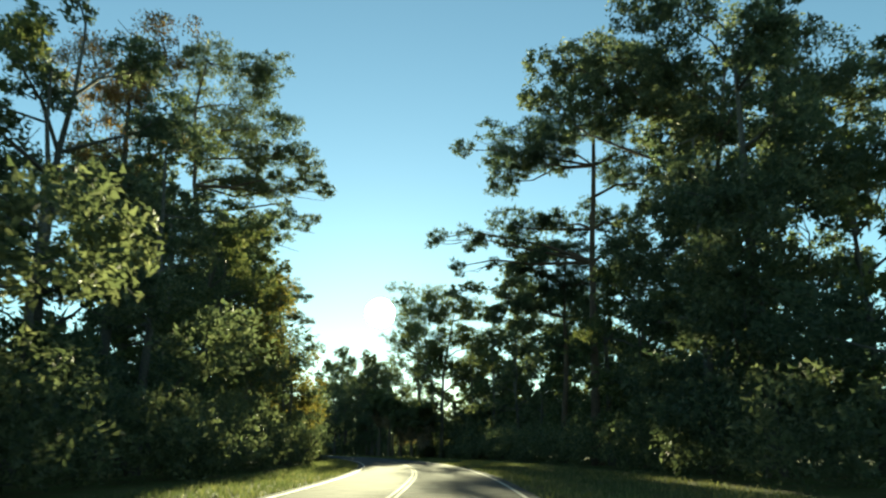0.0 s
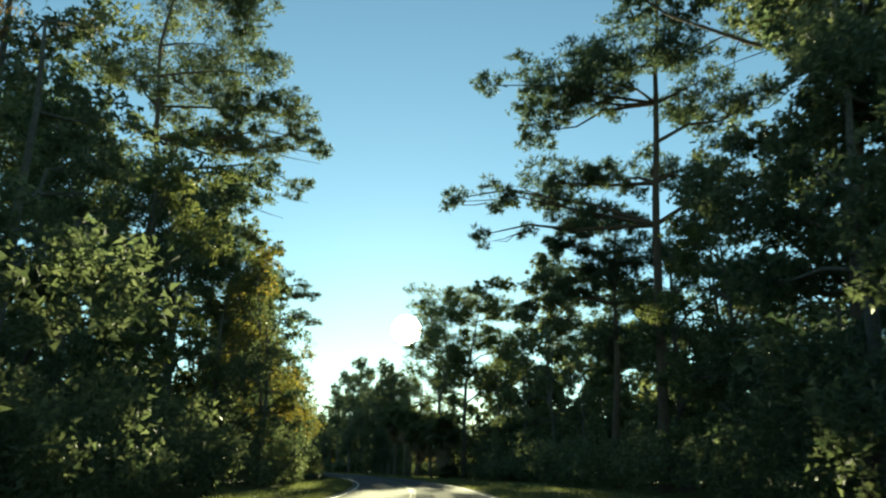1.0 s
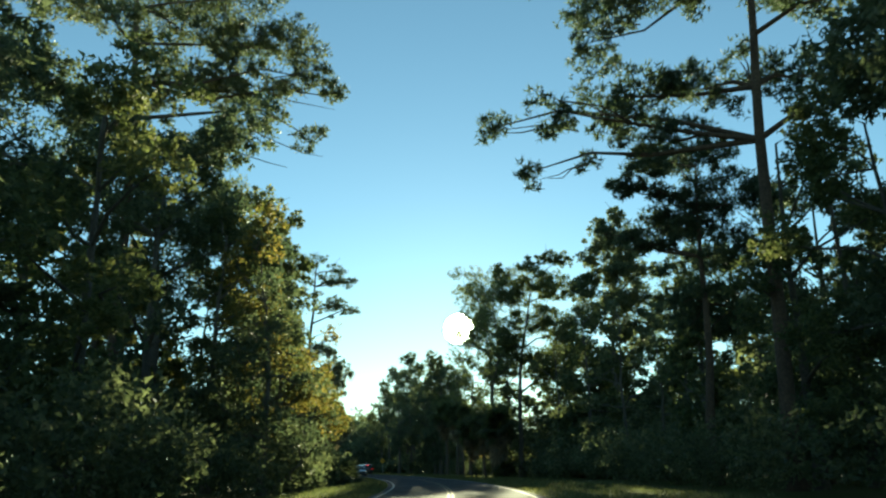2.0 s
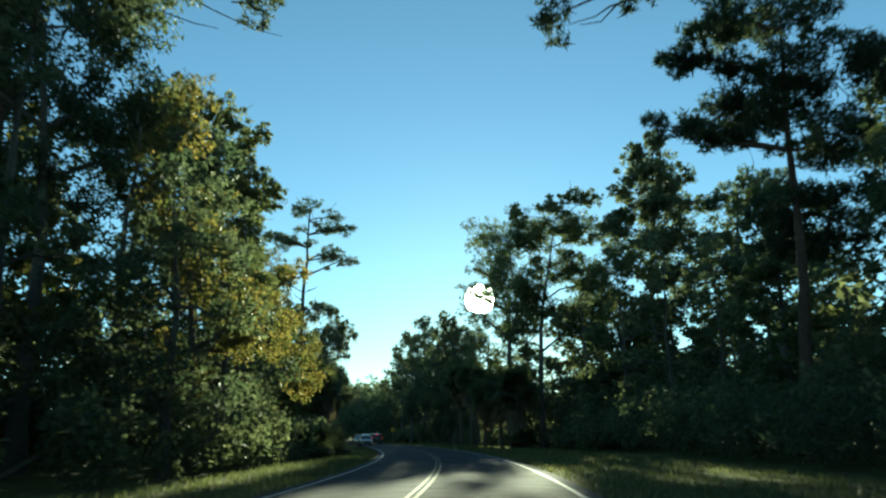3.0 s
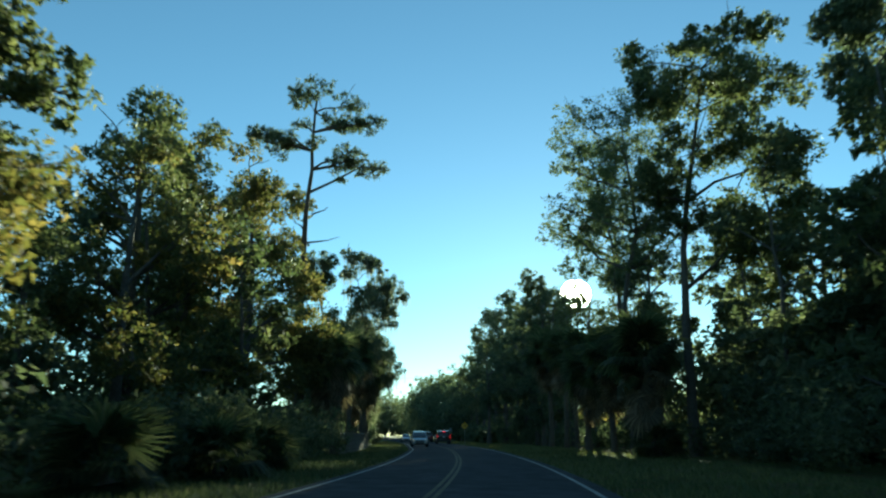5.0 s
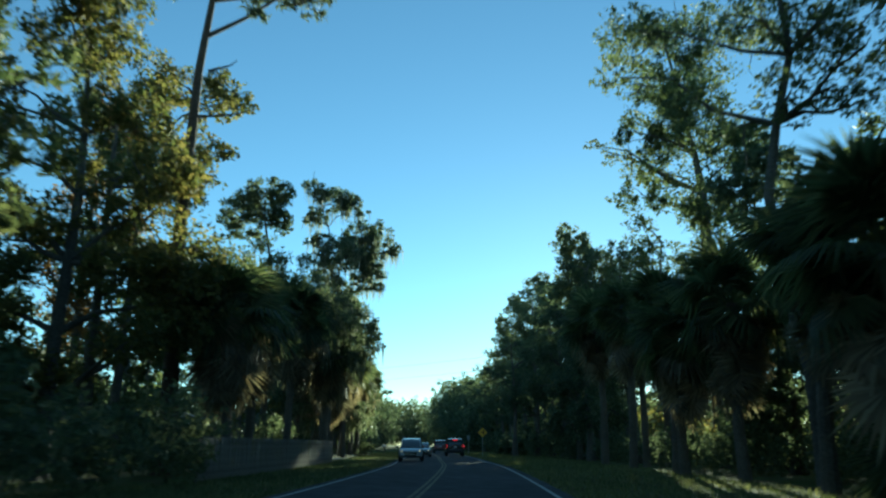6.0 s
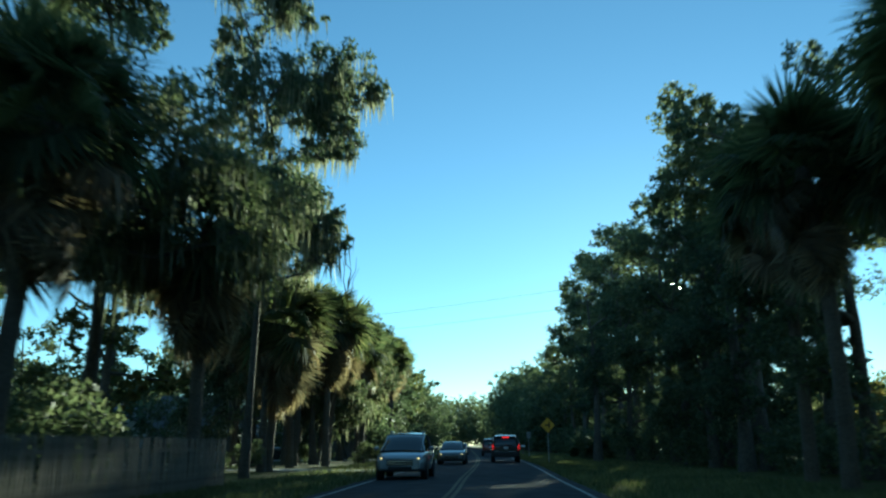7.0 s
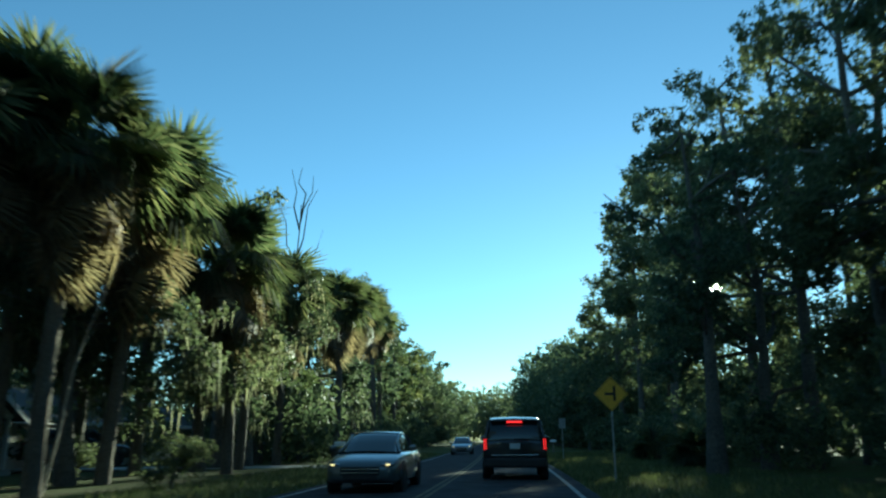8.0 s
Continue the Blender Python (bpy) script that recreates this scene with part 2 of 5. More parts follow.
def sprigs(rng, points, size):
    """Pointed sprigs of leaves, one face each, for trees further off."""
    n = len(points)
    a = rng.normal(size=(n, 3))
    a /= np.linalg.norm(a, axis=1)[:, None]
    b = np.cross(a, rng.normal(size=(n, 3)))
    b /= np.linalg.norm(b, axis=1)[:, None]
    s = size * rng.uniform(0.5, 1.4, (n, 1))
    w = rng.uniform(0.2, 0.34, (n, 1))
    return np.stack([points - b * s * w - a * s * 0.3, points + b * s * w - a * s * 0.12, points + a * s * 0.72], 1).reshape(-1, 3)


def needle_tufts(rng, points, size, needles=4):
    """Sprays of thin needles standing out from each point."""
    n = len(points)
    axis = rng.normal(size=(n, 1, 3)) + np.array((0, 0, 0.7))
    d = rng.normal(size=(n, needles, 3)) + axis * 0.7
    d /= np.linalg.norm(d, axis=2)[..., None]
    side = np.cross(d, rng.normal(size=(n, needles, 3)))
    side /= np.linalg.norm(side, axis=2)[..., None]
    s = size * rng.uniform(0.6, 1.2, (n, needles, 1))
    p = points[:, None, :]
    w = size * 0.11
    return np.stack([p - side * w, p + side * w, p + d * s + side * w * 0.7], 2).reshape(-1, 3)


def moss_strips(rng, points, length):
    """Hanging strands: narrow wavering strips of two triangles' width."""
    n = len(points)
    a = rng.uniform(0, 2 * math.pi, n)
    w = np.stack([np.cos(a), np.sin(a), np.zeros(n)], 1) * rng.uniform(0.018, 0.05, (n, 1))
    drop = np.zeros((n, 3))
    drop[:, 2] = -length * rng.uniform(0.3, 1.0, n)
    sway = rng.normal(size=(n, 3)) * 0.08
    sway[:, 2] = 0
    return np.stack([points - w, points + w, points + drop * 0.6 + w * 0.8 + sway, points + drop + sway * 1.5], 1).reshape(-1, 3)


def limb(rng, a, b, r0, r1, sag=0.0):
    """A crooked tapering limb from a to b."""
    a, b = Vector(a), Vector(b)
    L = (b - a).length
    pts, rad = [], []
    for i in range(4):
        f = i / 3
        p = a.lerp(b, f)
        j = L * 0.05 * math.sin(math.pi * f)
        pts.append(p + Vector((rng.normal() * j, rng.normal() * j, rng.normal() * j + sag * L * math.sin(math.pi * f))))
        rad.append(r0 + (r1 - r0) * f)
    return tube_arrays(pts, rad, 5)


def tree(name, x, y, turn, crown, trunk, radius, leaf, bark, size, density, label, category, seed, flat=0.8, depth=1.0, needles=False, moss=0.0, moss_low=True, dead=(), group="", fill=True, sprig=False):
    """A tree: crown clumps (u across, z, r) facing the heading `turn`, a trunk through (u, z) points from the root up, limbs to the clumps."""
    rng = np.random.default_rng(seed)
    base = new(name)
    base.matrix_world = pose(x, y, 0, 0, 0, turn)
    tagged(base, label, category, group)
    tp = [Vector((u, rng.normal() * 0.1, z)) for u, z in trunk]
    tp[0].z = -0.3
    fine, rad = [], []
    top = tp[-1].z
    for a, b in zip(tp, tp[1:]):
        k = max(2, int((b.z - a.z) / 2.5))
        for i in range(k):
            fine.append(a.lerp(b, i / k) + Vector((rng.normal() * 0.05, rng.normal() * 0.05, 0)))
    fine.append(tp[-1])
    for p in fine:
        f = max(0.0, p.z / top)
        rad.append(radius * 0.8 * (1 - 0.8 * f) * (1 + 0.5 * math.exp(-max(p.z, 0) * 1.2)))
    part("trunk", mesh_from("trunk", *tube_arrays(fine, rad, 10), (bark,), True), bark, base)
    clumps, limbs = [], []
    spread = max(abs(c[0]) for c in crown) if crown else 1
    for u, z, r in crown:
        v = float(rng.uniform(-1, 1)) * spread * 0.6 * depth
        clumps.append((u, v, z, r, r * 1.1, r * flat))
        tip = Vector((u, v, z - 0.2 * r))
        ahead = [p for p in fine if p.z < z + 0.5] or fine[:1]
        rise = 0.16 if needles else 0.55
        root = min(ahead, key=lambda p: abs(tip.z - p.z - rise * math.hypot(tip.x - p.x, tip.y - p.y)) + (0 if p.z > 0.3 * top else 50))
        f = max(0.0, root.z / top)
        limbs.append(limb(rng, root, tip, max(0.05, radius * (0.5 - 0.33 * f)), 0.03, 0.03))
        reach = math.hypot(tip.x - root.x, tip.y - root.y)
        if fill and reach > 3 * r:
            for f in (0.45, 0.7):
                q = root.lerp(tip, f + float(rng.uniform(-0.06, 0.06)))
                clumps.append((q.x, q.y, q.z + 0.35 * r, 0.75 * r, 0.75 * r, 0.6 * r * flat))
        for _ in range(2 if fill else 0):
            q = tip + Vector(rng.normal(size=3).tolist()) * r * 0.6
            limbs.append(limb(rng, root.lerp(tip, float(rng.uniform(0.6, 0.95))), q, 0.05, 0.015))
    for u, v, z, r, *_ in list(clumps):
        for _k in range(2 if fill else 0):
            a = float(rng.uniform(0, 2 * math.pi))
            clumps.append((u + 0.75 * r * math.cos(a) * (0.6 if abs(u) > 0.75 * spread else 1), v + r * 0.9 * math.sin(a), z - float(rng.uniform(0.1, 0.7)) * r, r * 0.7, r * 0.7, r * 0.7 * flat))
    for u0, z0, u1, z1 in dead:
        limbs.append(limb(rng, (u0, 0, z0), (u1, float(rng.normal()) * 0.5, z1), 0.09, 0.02))
    if limbs:
        tagged(part("branchwork", mesh_from("branchwork", *join(limbs), (bark,), True), bark, base), "", "", "", "stuff")
    if clumps:
        pts = leaf_points(rng, clumps, density * (1.0 if needles or sprig else 1.5))
        verts = needle_tufts(rng, pts, size) if needles else sprigs(rng, pts, size * (1.0 if sprig else 0.85))
        part("crown", array_mesh("crown", verts, 3, leaf), leaf, base)
        if moss:
            low = pts[rng.random(len(pts)) < 0.075 * moss]
            tagged(part("hanging_moss", array_mesh("hanging_moss", moss_strips(rng, low, 1.25 * min(1.5, moss)), 4, MOSS), MOSS, base, "grey hanging moss"), "", "", "", "stuff")
    return base


def auto_crown(rng, height, low, spread, count, shape=0.6):
    """Clumps for an unremarkable crown between two heights."""
    out = []
    for i in range(count):
        f = (i + rng.random()) / count
        z = low + (height - low) * f
        w = spread * (math.sin(math.pi * min(1, 0.18 + 0.78 * f)) ** shape)
        u = float(rng.uniform(-1, 1)) * w
        r = spread * float(rng.uniform(0.26, 0.42)) * (1.1 - 0.4 * f)
        out.append((u, z - r * 0.7, r))
    return out


def fan_mesh(name, seed, droop, mat):
    """One fan frond of unit reach along +x: a stalk and pointed segments spread round its end."""
    r = np.random.default_rng(seed)
    quads = []
    up, out, side = Vector((0, 0, 1)), Vector((1, 0, 0)), Vector((0, 1, 0))
    hub = Vector((0.75, 0, -0.06 * droop))
    for w in (0.02, -0.02):
        quads += [Vector((0, w, 0)), Vector((0, 0, w)), hub + Vector((0, 0, w * 0.6)), hub + Vector((0, w * 0.6, 0))]
    m = 28
    for j in range(m):
        w = radians(-105 + 210 * (j + 0.5) / m) + float(r.normal()) * 0.03
        d = out * math.cos(w) + side * math.sin(w)
        l = (0.95 - 0.13 * abs(w)) * float(r.uniform(0.85, 1.1))
        mid = hub + d * l * 0.55 + up * 0.05 * l
        tip = hub + d * l - up * l * (0.16 + droop * 0.4)
        s = d.cross(up).normalized() * 0.038
        quads += [hub, mid - s, tip, mid + s]
    return array_mesh(name, np.array([tuple(v) for v in quads]), 4, mat)


FANS = [fan_mesh("frond", 60 + k, 0.45, FROND) for k in range(3)]
DEAD_FANS = [fan_mesh("dead_frond", 70 + k, 0.5, DEAD) for k in range(3)]


def palm(name, x, y, height, seed, label, skirt=1.0, lean=0.0, reach=1.5):
    """A cabbage palm: ringed trunk, fan fronds all round the head, and a skirt of dead ones."""
    rng = np.random.default_rng(seed)
    base = new(name)
    base.matrix_world = pose(x, y, 0, 0, 0, float(rng.uniform(0, 360)))
    tagged(base, label, "palm tree", "cabbage palms")
    pts, rad = [], []
    k = int(height / 0.25)
    for i in range(k + 1):
        f = i / k
        pts.append((lean * f * f, 0.15 * math.sin(3 * f), height * f - 0.2 * (i == 0)))
        rad.append((0.2 + 0.06 * math.exp(-f * 8)) * (1.0 if i % 2 else 1.08))
    part("trunk", mesh_from("trunk", *tube_arrays(pts, rad, 10), (PALM_BARK,)), PALM_BARK, base)
    head = Vector(pts[-1])

    def fans(kind, meshes, count, up0, up1, size, label="", drop=0.0):
        for k in range(count):
            a, e = float(rng.uniform(0, 360)), float(rng.uniform(up0, up1))
            L = size * float(rng.uniform(0.8, 1.15))
            ob = part(kind, meshes[k % len(meshes)], None, base, label)
            ob.matrix_basis = Matrix.Translation(head - Vector((0, 0, drop))) @ pose(0, 0, 0, 0, 0, a) @ pose(0, 0, 0, 0, -e, 0) @ pose(0, 0, 0, float(rng.normal()) * 28, 0, 0) @ Matrix.Diagonal((L, L, L, 1))

    fans("frond", FANS, 46, -48, 78, reach)
    if skirt > 0:
        fans("dead_frond", DEAD_FANS, int(22 * skirt), -84, -35, reach * 0.95, "tan drooping dead palm frond")
        fans("dead_frond", DEAD_FANS, int(18 * skirt), -86, -50, reach * 0.95, "tan drooping dead palm frond", 0.9)
        fans("dead_frond", DEAD_FANS, int(10 * skirt), -88, -62, reach * 0.9, "tan drooping dead palm frond", 1.8)
    return base


def ribbon(name, d0, d1, z, mat, label, category, s0=-60.0, s1=880.0, step=2.0, crown=0.0, kind="structure", mid=3):
    verts, faces = [], []
    n = int((s1 - s0) / step)
    ds = [d0 + (d1 - d0) * j / mid for j in range(mid + 1)]
    for i in range(n + 1):
        for d in ds:
            verts.append(on_road(s0 + i * step, d, z + crown * (1 - abs(d + 1.9) / 3.6)))
    w = mid + 1
    for i in range(n):
        for j in range(mid):
            faces.append((i * w + j, i * w + j + 1, (i + 1) * w + j + 1, (i + 1) * w + j))
    return tagged(new(name, mesh_from(name, verts, faces, (mat,), True)), label, category, "", kind)


# ---- ground and road ----
def ground_sheet():
    """One sheet to the horizon, finer round the road, with soft unevenness away from it."""
    def axis(lo, hi, fine0, fine1):
        a = list(np.arange(fine0, fine1 + 0.1, 3.0))
        k = 6.0
        while a[0] > lo:
            a.insert(0, a[0] - k)
            k *= 1.4
        k = 6.0
        while a[-1] < hi:
            a.append(a[-1] + k)
            k *= 1.4
        return a
    xs, ys = axis(-4000, 4000, -130, 50), axis(-3000, 4200, -40, 330)
    line = np.stack([_x, _y], 1)
    verts, faces = [], []
    for y in ys:
        for x in xs:
            far = math.sqrt(float(np.min((line[:, 0] - x) ** 2 + (line[:, 1] - y) ** 2)))
            rise = max(0.0, min(1.0, (far - 8) / 12))
            verts.append((x, y, -0.02 + rise * 0.35 * noise.noise((x * 0.06, y * 0.06, 0))))
    w = len(xs)
    for j in range(len(ys) - 1):
        for i in range(w - 1):
            faces.append((j * w + i, j * w + i + 1, (j + 1) * w + i + 1, (j + 1) * w + i))
    return tagged(new("ground", mesh_from("ground", verts, faces, (GROUND,), True)), "rough green grass with brown leaf litter", "ground", "", "structure")


ground_sheet()
ribbon("road", -5.5, 1.95, 0.02, ASPHALT, "worn grey two-lane asphalt road", "road", crown=0.05, mid=8)
ribbon("edge_line", 1.48, 1.6, 0.032, WHITE_LINE, "white painted line along the road edge", "road marking", crown=0.05, mid=1)
ribbon("edge_line", -5.18, -5.06, 0.032, WHITE_LINE, "white painted line along the far road edge", "road marking", crown=0.05, mid=1)
ribbon("centre_line", -2.04, -1.94, 0.034, YELLOW_LINE, "yellow painted centre line on the road", "road marking", crown=0.05, mid=1)
ribbon("centre_line", -1.86, -1.76, 0.034, YELLOW_LINE, "yellow painted centre line on the road", "road marking", crown=0.05, mid=1)

# glowing sphere, wider than the true sun to hold its glare, far beyond everything
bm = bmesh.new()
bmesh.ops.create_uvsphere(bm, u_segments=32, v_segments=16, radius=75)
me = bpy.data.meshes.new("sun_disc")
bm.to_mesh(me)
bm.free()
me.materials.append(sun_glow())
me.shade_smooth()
disc = tagged(new("sun_disc", me), "blinding low white sun and its glare in a clear sky", "sun", "", "structure")
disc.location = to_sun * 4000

# ---- trees that stand out ----
PINE = "tall pine with bare trunk and tufted crown"
tree("pine_tree", -23.5, 68.3, 24, [(0.1, 34.7, 3.5), (4.4, 35.3, 3.2), (7.0, 32.2, 2.9), (3.1, 30.4, 3.4), (9.4, 30.2, 2.7), (-2.1, 28.8, 2.4), (-4.4, 30.7, 2.2), (11.4, 28.0, 1.9), (13.2, 27.0, 1.3), (8.7, 27.2, 2.1), (11.7, 24.0, 1.3), (5.1, 27.6, 2.4), (2.2, 26.3, 2.1), (3.5, 38.0, 3.1), (6.6, 38.6, 2.5), (0.6, 39.8, 3.1)],
     [(0.5, 0), (0.5, 22.7), (-0.5, 33), (0.3, 38)], 0.5, NEEDLE, PINE_BARK, 0.38, 40, PINE + " beside the road", "pine tree", 1, 0.6, 0.5, True)
tree("pine_tree", 13, 62.7, -15, [(-10.9, 27.1, 1.2), (-8.8, 29.5, 2.5), (-8.8, 25.5, 1.8), (-3.7, 27.0, 3.3), (-0.1, 29.1, 3.3), (-6.0, 26.0, 2.0), (3.1, 26.9, 2.9), (6.5, 29.3, 2.5), (5.9, 23.6, 2.0), (2.9, 20.8, 1.8), (5.5, 19.0, 1.5), (-0.6, 21.2, 2.0), (-3.2, 20.7, 1.9), (-7.8, 20.7, 2.2), (-10.1, 18.9, 1.4), (-12.6, 17.4, 1.0), (-14.0, 19.8, 1.2), (-6.2, 19.3, 1.6), (0.0, 35.0, 2.7), (3.1, 36.4, 2.7)],
     [(-0.9, 0), (-0.5, 16.5), (0.4, 30.8), (1, 36)], 0.5, NEEDLE, PINE_BARK, 0.38, 40, PINE + " with long spreading limbs", "pine tree", 2, 0.6, 0.45, True)
tree("pine_tree", -28.2, 129.5, 22, [(0.1, 29.8, 1.8), (-1.0, 28.8, 1.0), (1.3, 27.6, 1.3), (2.6, 28.6, 1.4), (3.8, 27.6, 0.9), (4.6, 26.7, 1.0), (5.4, 27.2, 0.6), (0.3, 24.6, 0.9), (2.5, 23.9, 1.1), (3.7, 23.4, 0.9), (4.6, 22.9, 1.0), (5.6, 22.6, 0.6), (-2.2, 25.0, 1.0), (-3.2, 25.1, 1.0), (-4.1, 25.6, 1.3), (-5.0, 25.8, 0.7), (-1.1, 26.8, 0.8)],
     [(-0.34, 0.0), (-0.57, 9.0), (-0.52, 18.7), (-0.11, 22.6), (-0.17, 25.9), (0.17, 29.6)], 0.5, NEEDLE, PINE_BARK, 0.34, 46, "lone tall pine with sparse tufts and dead side limbs", "pine tree", 3, 0.6, 0.5, True,
     dead=((-0.4, 16.4, 2.3, 17.1), (0.0, 18.8, 1.3, 19.5), (-0.4, 17.2, -1.7, 18.6)))
tree("sweetgum_tree", -36, 141, 35, [(0.8, 24.8, 1.6), (2.0, 24.3, 1.0), (0.2, 23.5, 1.6), (-2.0, 24.3, 2.0), (-3.8, 24.9, 2.4), (1.2, 20.1, 0.9), (-0.3, 20.0, 1.4), (-2.3, 19.5, 1.6), (-4.3, 22.0, 2.4), (-5.0, 19.2, 2.3), (-1.1, 17.3, 1.5)],
     [(-4.0, 0), (-3.8, 17), (-3, 23)], 0.4, AUTUMN, OAK_BARK, 0.34, 46, "sweetgum with yellowing autumn leaves behind the pine", "tree", 4, 0.8, 0.6)
tree("oak_tree", -38, 149, 32, [(-0.1, 19.6, 1.6), (1.5, 20.2, 1.6), (2.8, 19.6, 1.2), (-0.9, 18.4, 1.3), (1.4, 18.4, 1.8), (2.9, 18.1, 1.1), (0.4, 17.2, 1.6)],
     [(2.4, 0), (2.3, 13.8), (1.7, 17.3), (1.5, 19)], 0.35, OAK, OAK_BARK, 0.27, 120, "slender oak with a flat-topped dark crown", "tree", 5, 0.75, 0.8)
tree("oak_tree", -34, 156, 26, [(-1.6, 21.4, 1.2), (0.0, 21.2, 1.6), (1.5, 20.6, 1.2), (-1.3, 19.9, 1.2), (2.5, 18.9, 1.7), (3.9, 18.5, 1.6), (5.1, 17.5, 1.0), (2.0, 16.9, 2.0), (3.5, 15.5, 1.6), (0.7, 15.9, 2.0), (3.3, 13.9, 1.0), (-0.7, 17.3, 1.1), (0.8, 13.1, 2.0), (2.7, 10.8, 1.5), (1.8, 11.3, 1.7), (3.2, 9.9, 1.3)],
     [(0.3, 0), (0.5, 7), (0.7, 13), (0.7, 15.0), (-0.3, 18.7), (-0.8, 20.5)], 0.2, OAK, OAK_BARK, 0.27, 110, "leaning oak with layered crown and hanging moss", "tree", 6, 0.75, 0.8, moss=1.2)
tree("live_oak", -33, 146, 29, [(-5.3, 12.4, 2.8), (-2.3, 11.8, 3.2), (1.0, 12.0, 2.4), (-6.9, 10.4, 2.4), (2.7, 9.7, 2.3), (-0.7, 9.2, 2.7), (5.8, 7.5, 1.4), (4.3, 7.1, 1.6)],
     [(-3.2, 0), (-3.0, 6.1), (-2.5, 10)], 0.5, OAK, OAK_BARK, 0.29, 81, "dense dark live oak hung with grey moss", "tree", 7, 0.85, 0.6, moss=1.3)
tree("magnolia_tree", 12, 111, -13, [(-0.4, 28.3, 1.3), (-1.4, 27.2, 1.6), (0.3, 26.1, 1.8), (-2.4, 25.4, 2.0), (-0.6, 24.2, 2.2), (2.1, 25.1, 1.3), (2.5, 22.3, 1.5), (0.7, 21.8, 2.4), (-2.2, 22.3, 2.4), (-4.0, 24.0, 1.3), (-4.3, 20.5, 1.9), (-1.7, 19.3, 2.6), (1.5, 18.8, 2.1), (-0.9, 15.9, 2.5), (-3.8, 17.1, 2.1), (1.9, 15.6, 1.9)],
     [(-1.8, 0), (-1.8, 14), (-0.6, 27)], 0.45, OAK, OAK_BARK, 0.37, 84, "tall dark broadleaf tree with a pointed dense crown", "tree", 8, 0.85, 0.7)
tree("oak_tree", 3, 122, -3, [(2.9, 26.9, 1.4), (1.0, 27.1, 1.3), (-2.0, 26.3, 1.4), (-4.9, 25.0, 1.5), (-0.6, 23.6, 2.5), (2.2, 23.3, 2.5), (-4.1, 22.4, 2.3), (-1.4, 19.1, 3.0), (2.3, 17.8, 2.9), (-4.8, 16.3, 2.0), (-2.5, 14.7, 1.9), (1.6, 13.5, 2.9)],
     [(-3.2, 0), (-3.1, 12.3), (-1, 24)], 0.42, GREEN, OAK_BARK, 0.34, 84, "tall oak with a rounded backlit crown", "tree", 9, 0.85, 0.6)
tree("oak_tree", -6.8, 152, 4, [(-0.5, 30.6, 1.8), (1.6, 29.4, 2.5), (-1.0, 25.8, 2.0), (2.2, 24.9, 2.9), (-0.0, 22.1, 2.5), (-2.8, 22.9, 1.1), (3.5, 20.5, 2.8), (-2.2, 18.5, 1.8), (1.2, 17.0, 2.5)],
     [(2.0, 0), (2.0, 17.7), (0, 29)], 0.4, GREEN, OAK_BARK, 0.32, 50, "thin airy tree with small leaves against the sun", "tree", 10, 0.85, 0.6)
tree("oak_tree", 19, 108, -21, [(-2.0, 22.2, 1.5), (-0.2, 23.3, 1.7), (-3.1, 21.2, 1.1), (-1.6, 19.3, 2.5), (-2.9, 16.9, 2.5), (-1.1, 15.5, 2.5), (2, 22, 2.5), (3, 17, 3)],
     [(-2.0, 0), (-2.0, 13), (-1, 22)], 0.4, OAK, OAK_BARK, 0.34, 80, "dark oak with an uneven crown", "tree", 11, 0.85, 0.8)
tree("pine_tree", -33, 237, 7, [(-5.4, 24.1, 1.2), (-4.7, 22.2, 1.8), (-2.7, 26.9, 1.5), (-1.1, 26.1, 2.4), (-3.8, 19.2, 2.3), (-5.1, 15.3, 1.7), (0.9, 30.1, 2.1), (2.6, 31.2, 1.7), (0.5, 24.7, 3.0), (-1.5, 20.2, 2.9), (1.1, 18.9, 3.5), (-3.0, 14.6, 2.9), (3.9, 27.4, 3.0), (5, 20, 4), (1, 13, 4)],
     [(-0.6, 0), (-0.6, 10.6), (1, 29)], 0.45, OAK, PINE_BARK, 0.40, 57, "large dark tree whose crown steps down to the road", "tree", 12, 0.85, 0.6)
tree("oak_tree", -15, 178, 6, [(-2.5, 22.6, 1.3), (-2.8, 21.1, 1.5), (-1.1, 21.6, 1.5), (-1.4, 19.8, 1.8), (0.5, 19.1, 2.4), (-2.4, 17.4, 2.3), (0.4, 15.6, 2.9), (2.5, 18, 3), (2, 13, 3)],
     [(0.2, 0), (0.2, 11.6), (-1.5, 21)], 0.4, OAK, OAK_BARK, 0.34, 61, "dark oak with a ragged rounded top", "tree", 13, 0.85, 0.7)
tree("oak_tree", -8, 159, 1, [(-4.5, 24.1, 0.7), (-3.0, 23.4, 1.2), (-1.8, 21.8, 1.1), (-2.2, 31.1, 1.2), (-0.5, 29.4, 1.4), (-2.0, 34.7, 1.7), (0.3, 34.8, 2.0), (2.1, 29.0, 1.9), (1.1, 26.2, 1.9), (3.5, 29.8, 1.9), (0.1, 23.5, 1.8), (3.0, 24.1, 2.1), (2.0, 20.5, 1.6), (-1.9, 27.1, 0.9), (5.0, 33.1, 2.5), (7.9, 33.1, 3.0), (3.5, 18.6, 1.8)],
     [(3.0, 0), (3.0, 13), (3.2, 20), (1.5, 32)], 0.42, GREEN, OAK_BARK, 0.29, 35, "tall thin-leaved tree with airy spreading limbs", "tree", 14, 0.8, 0.5)
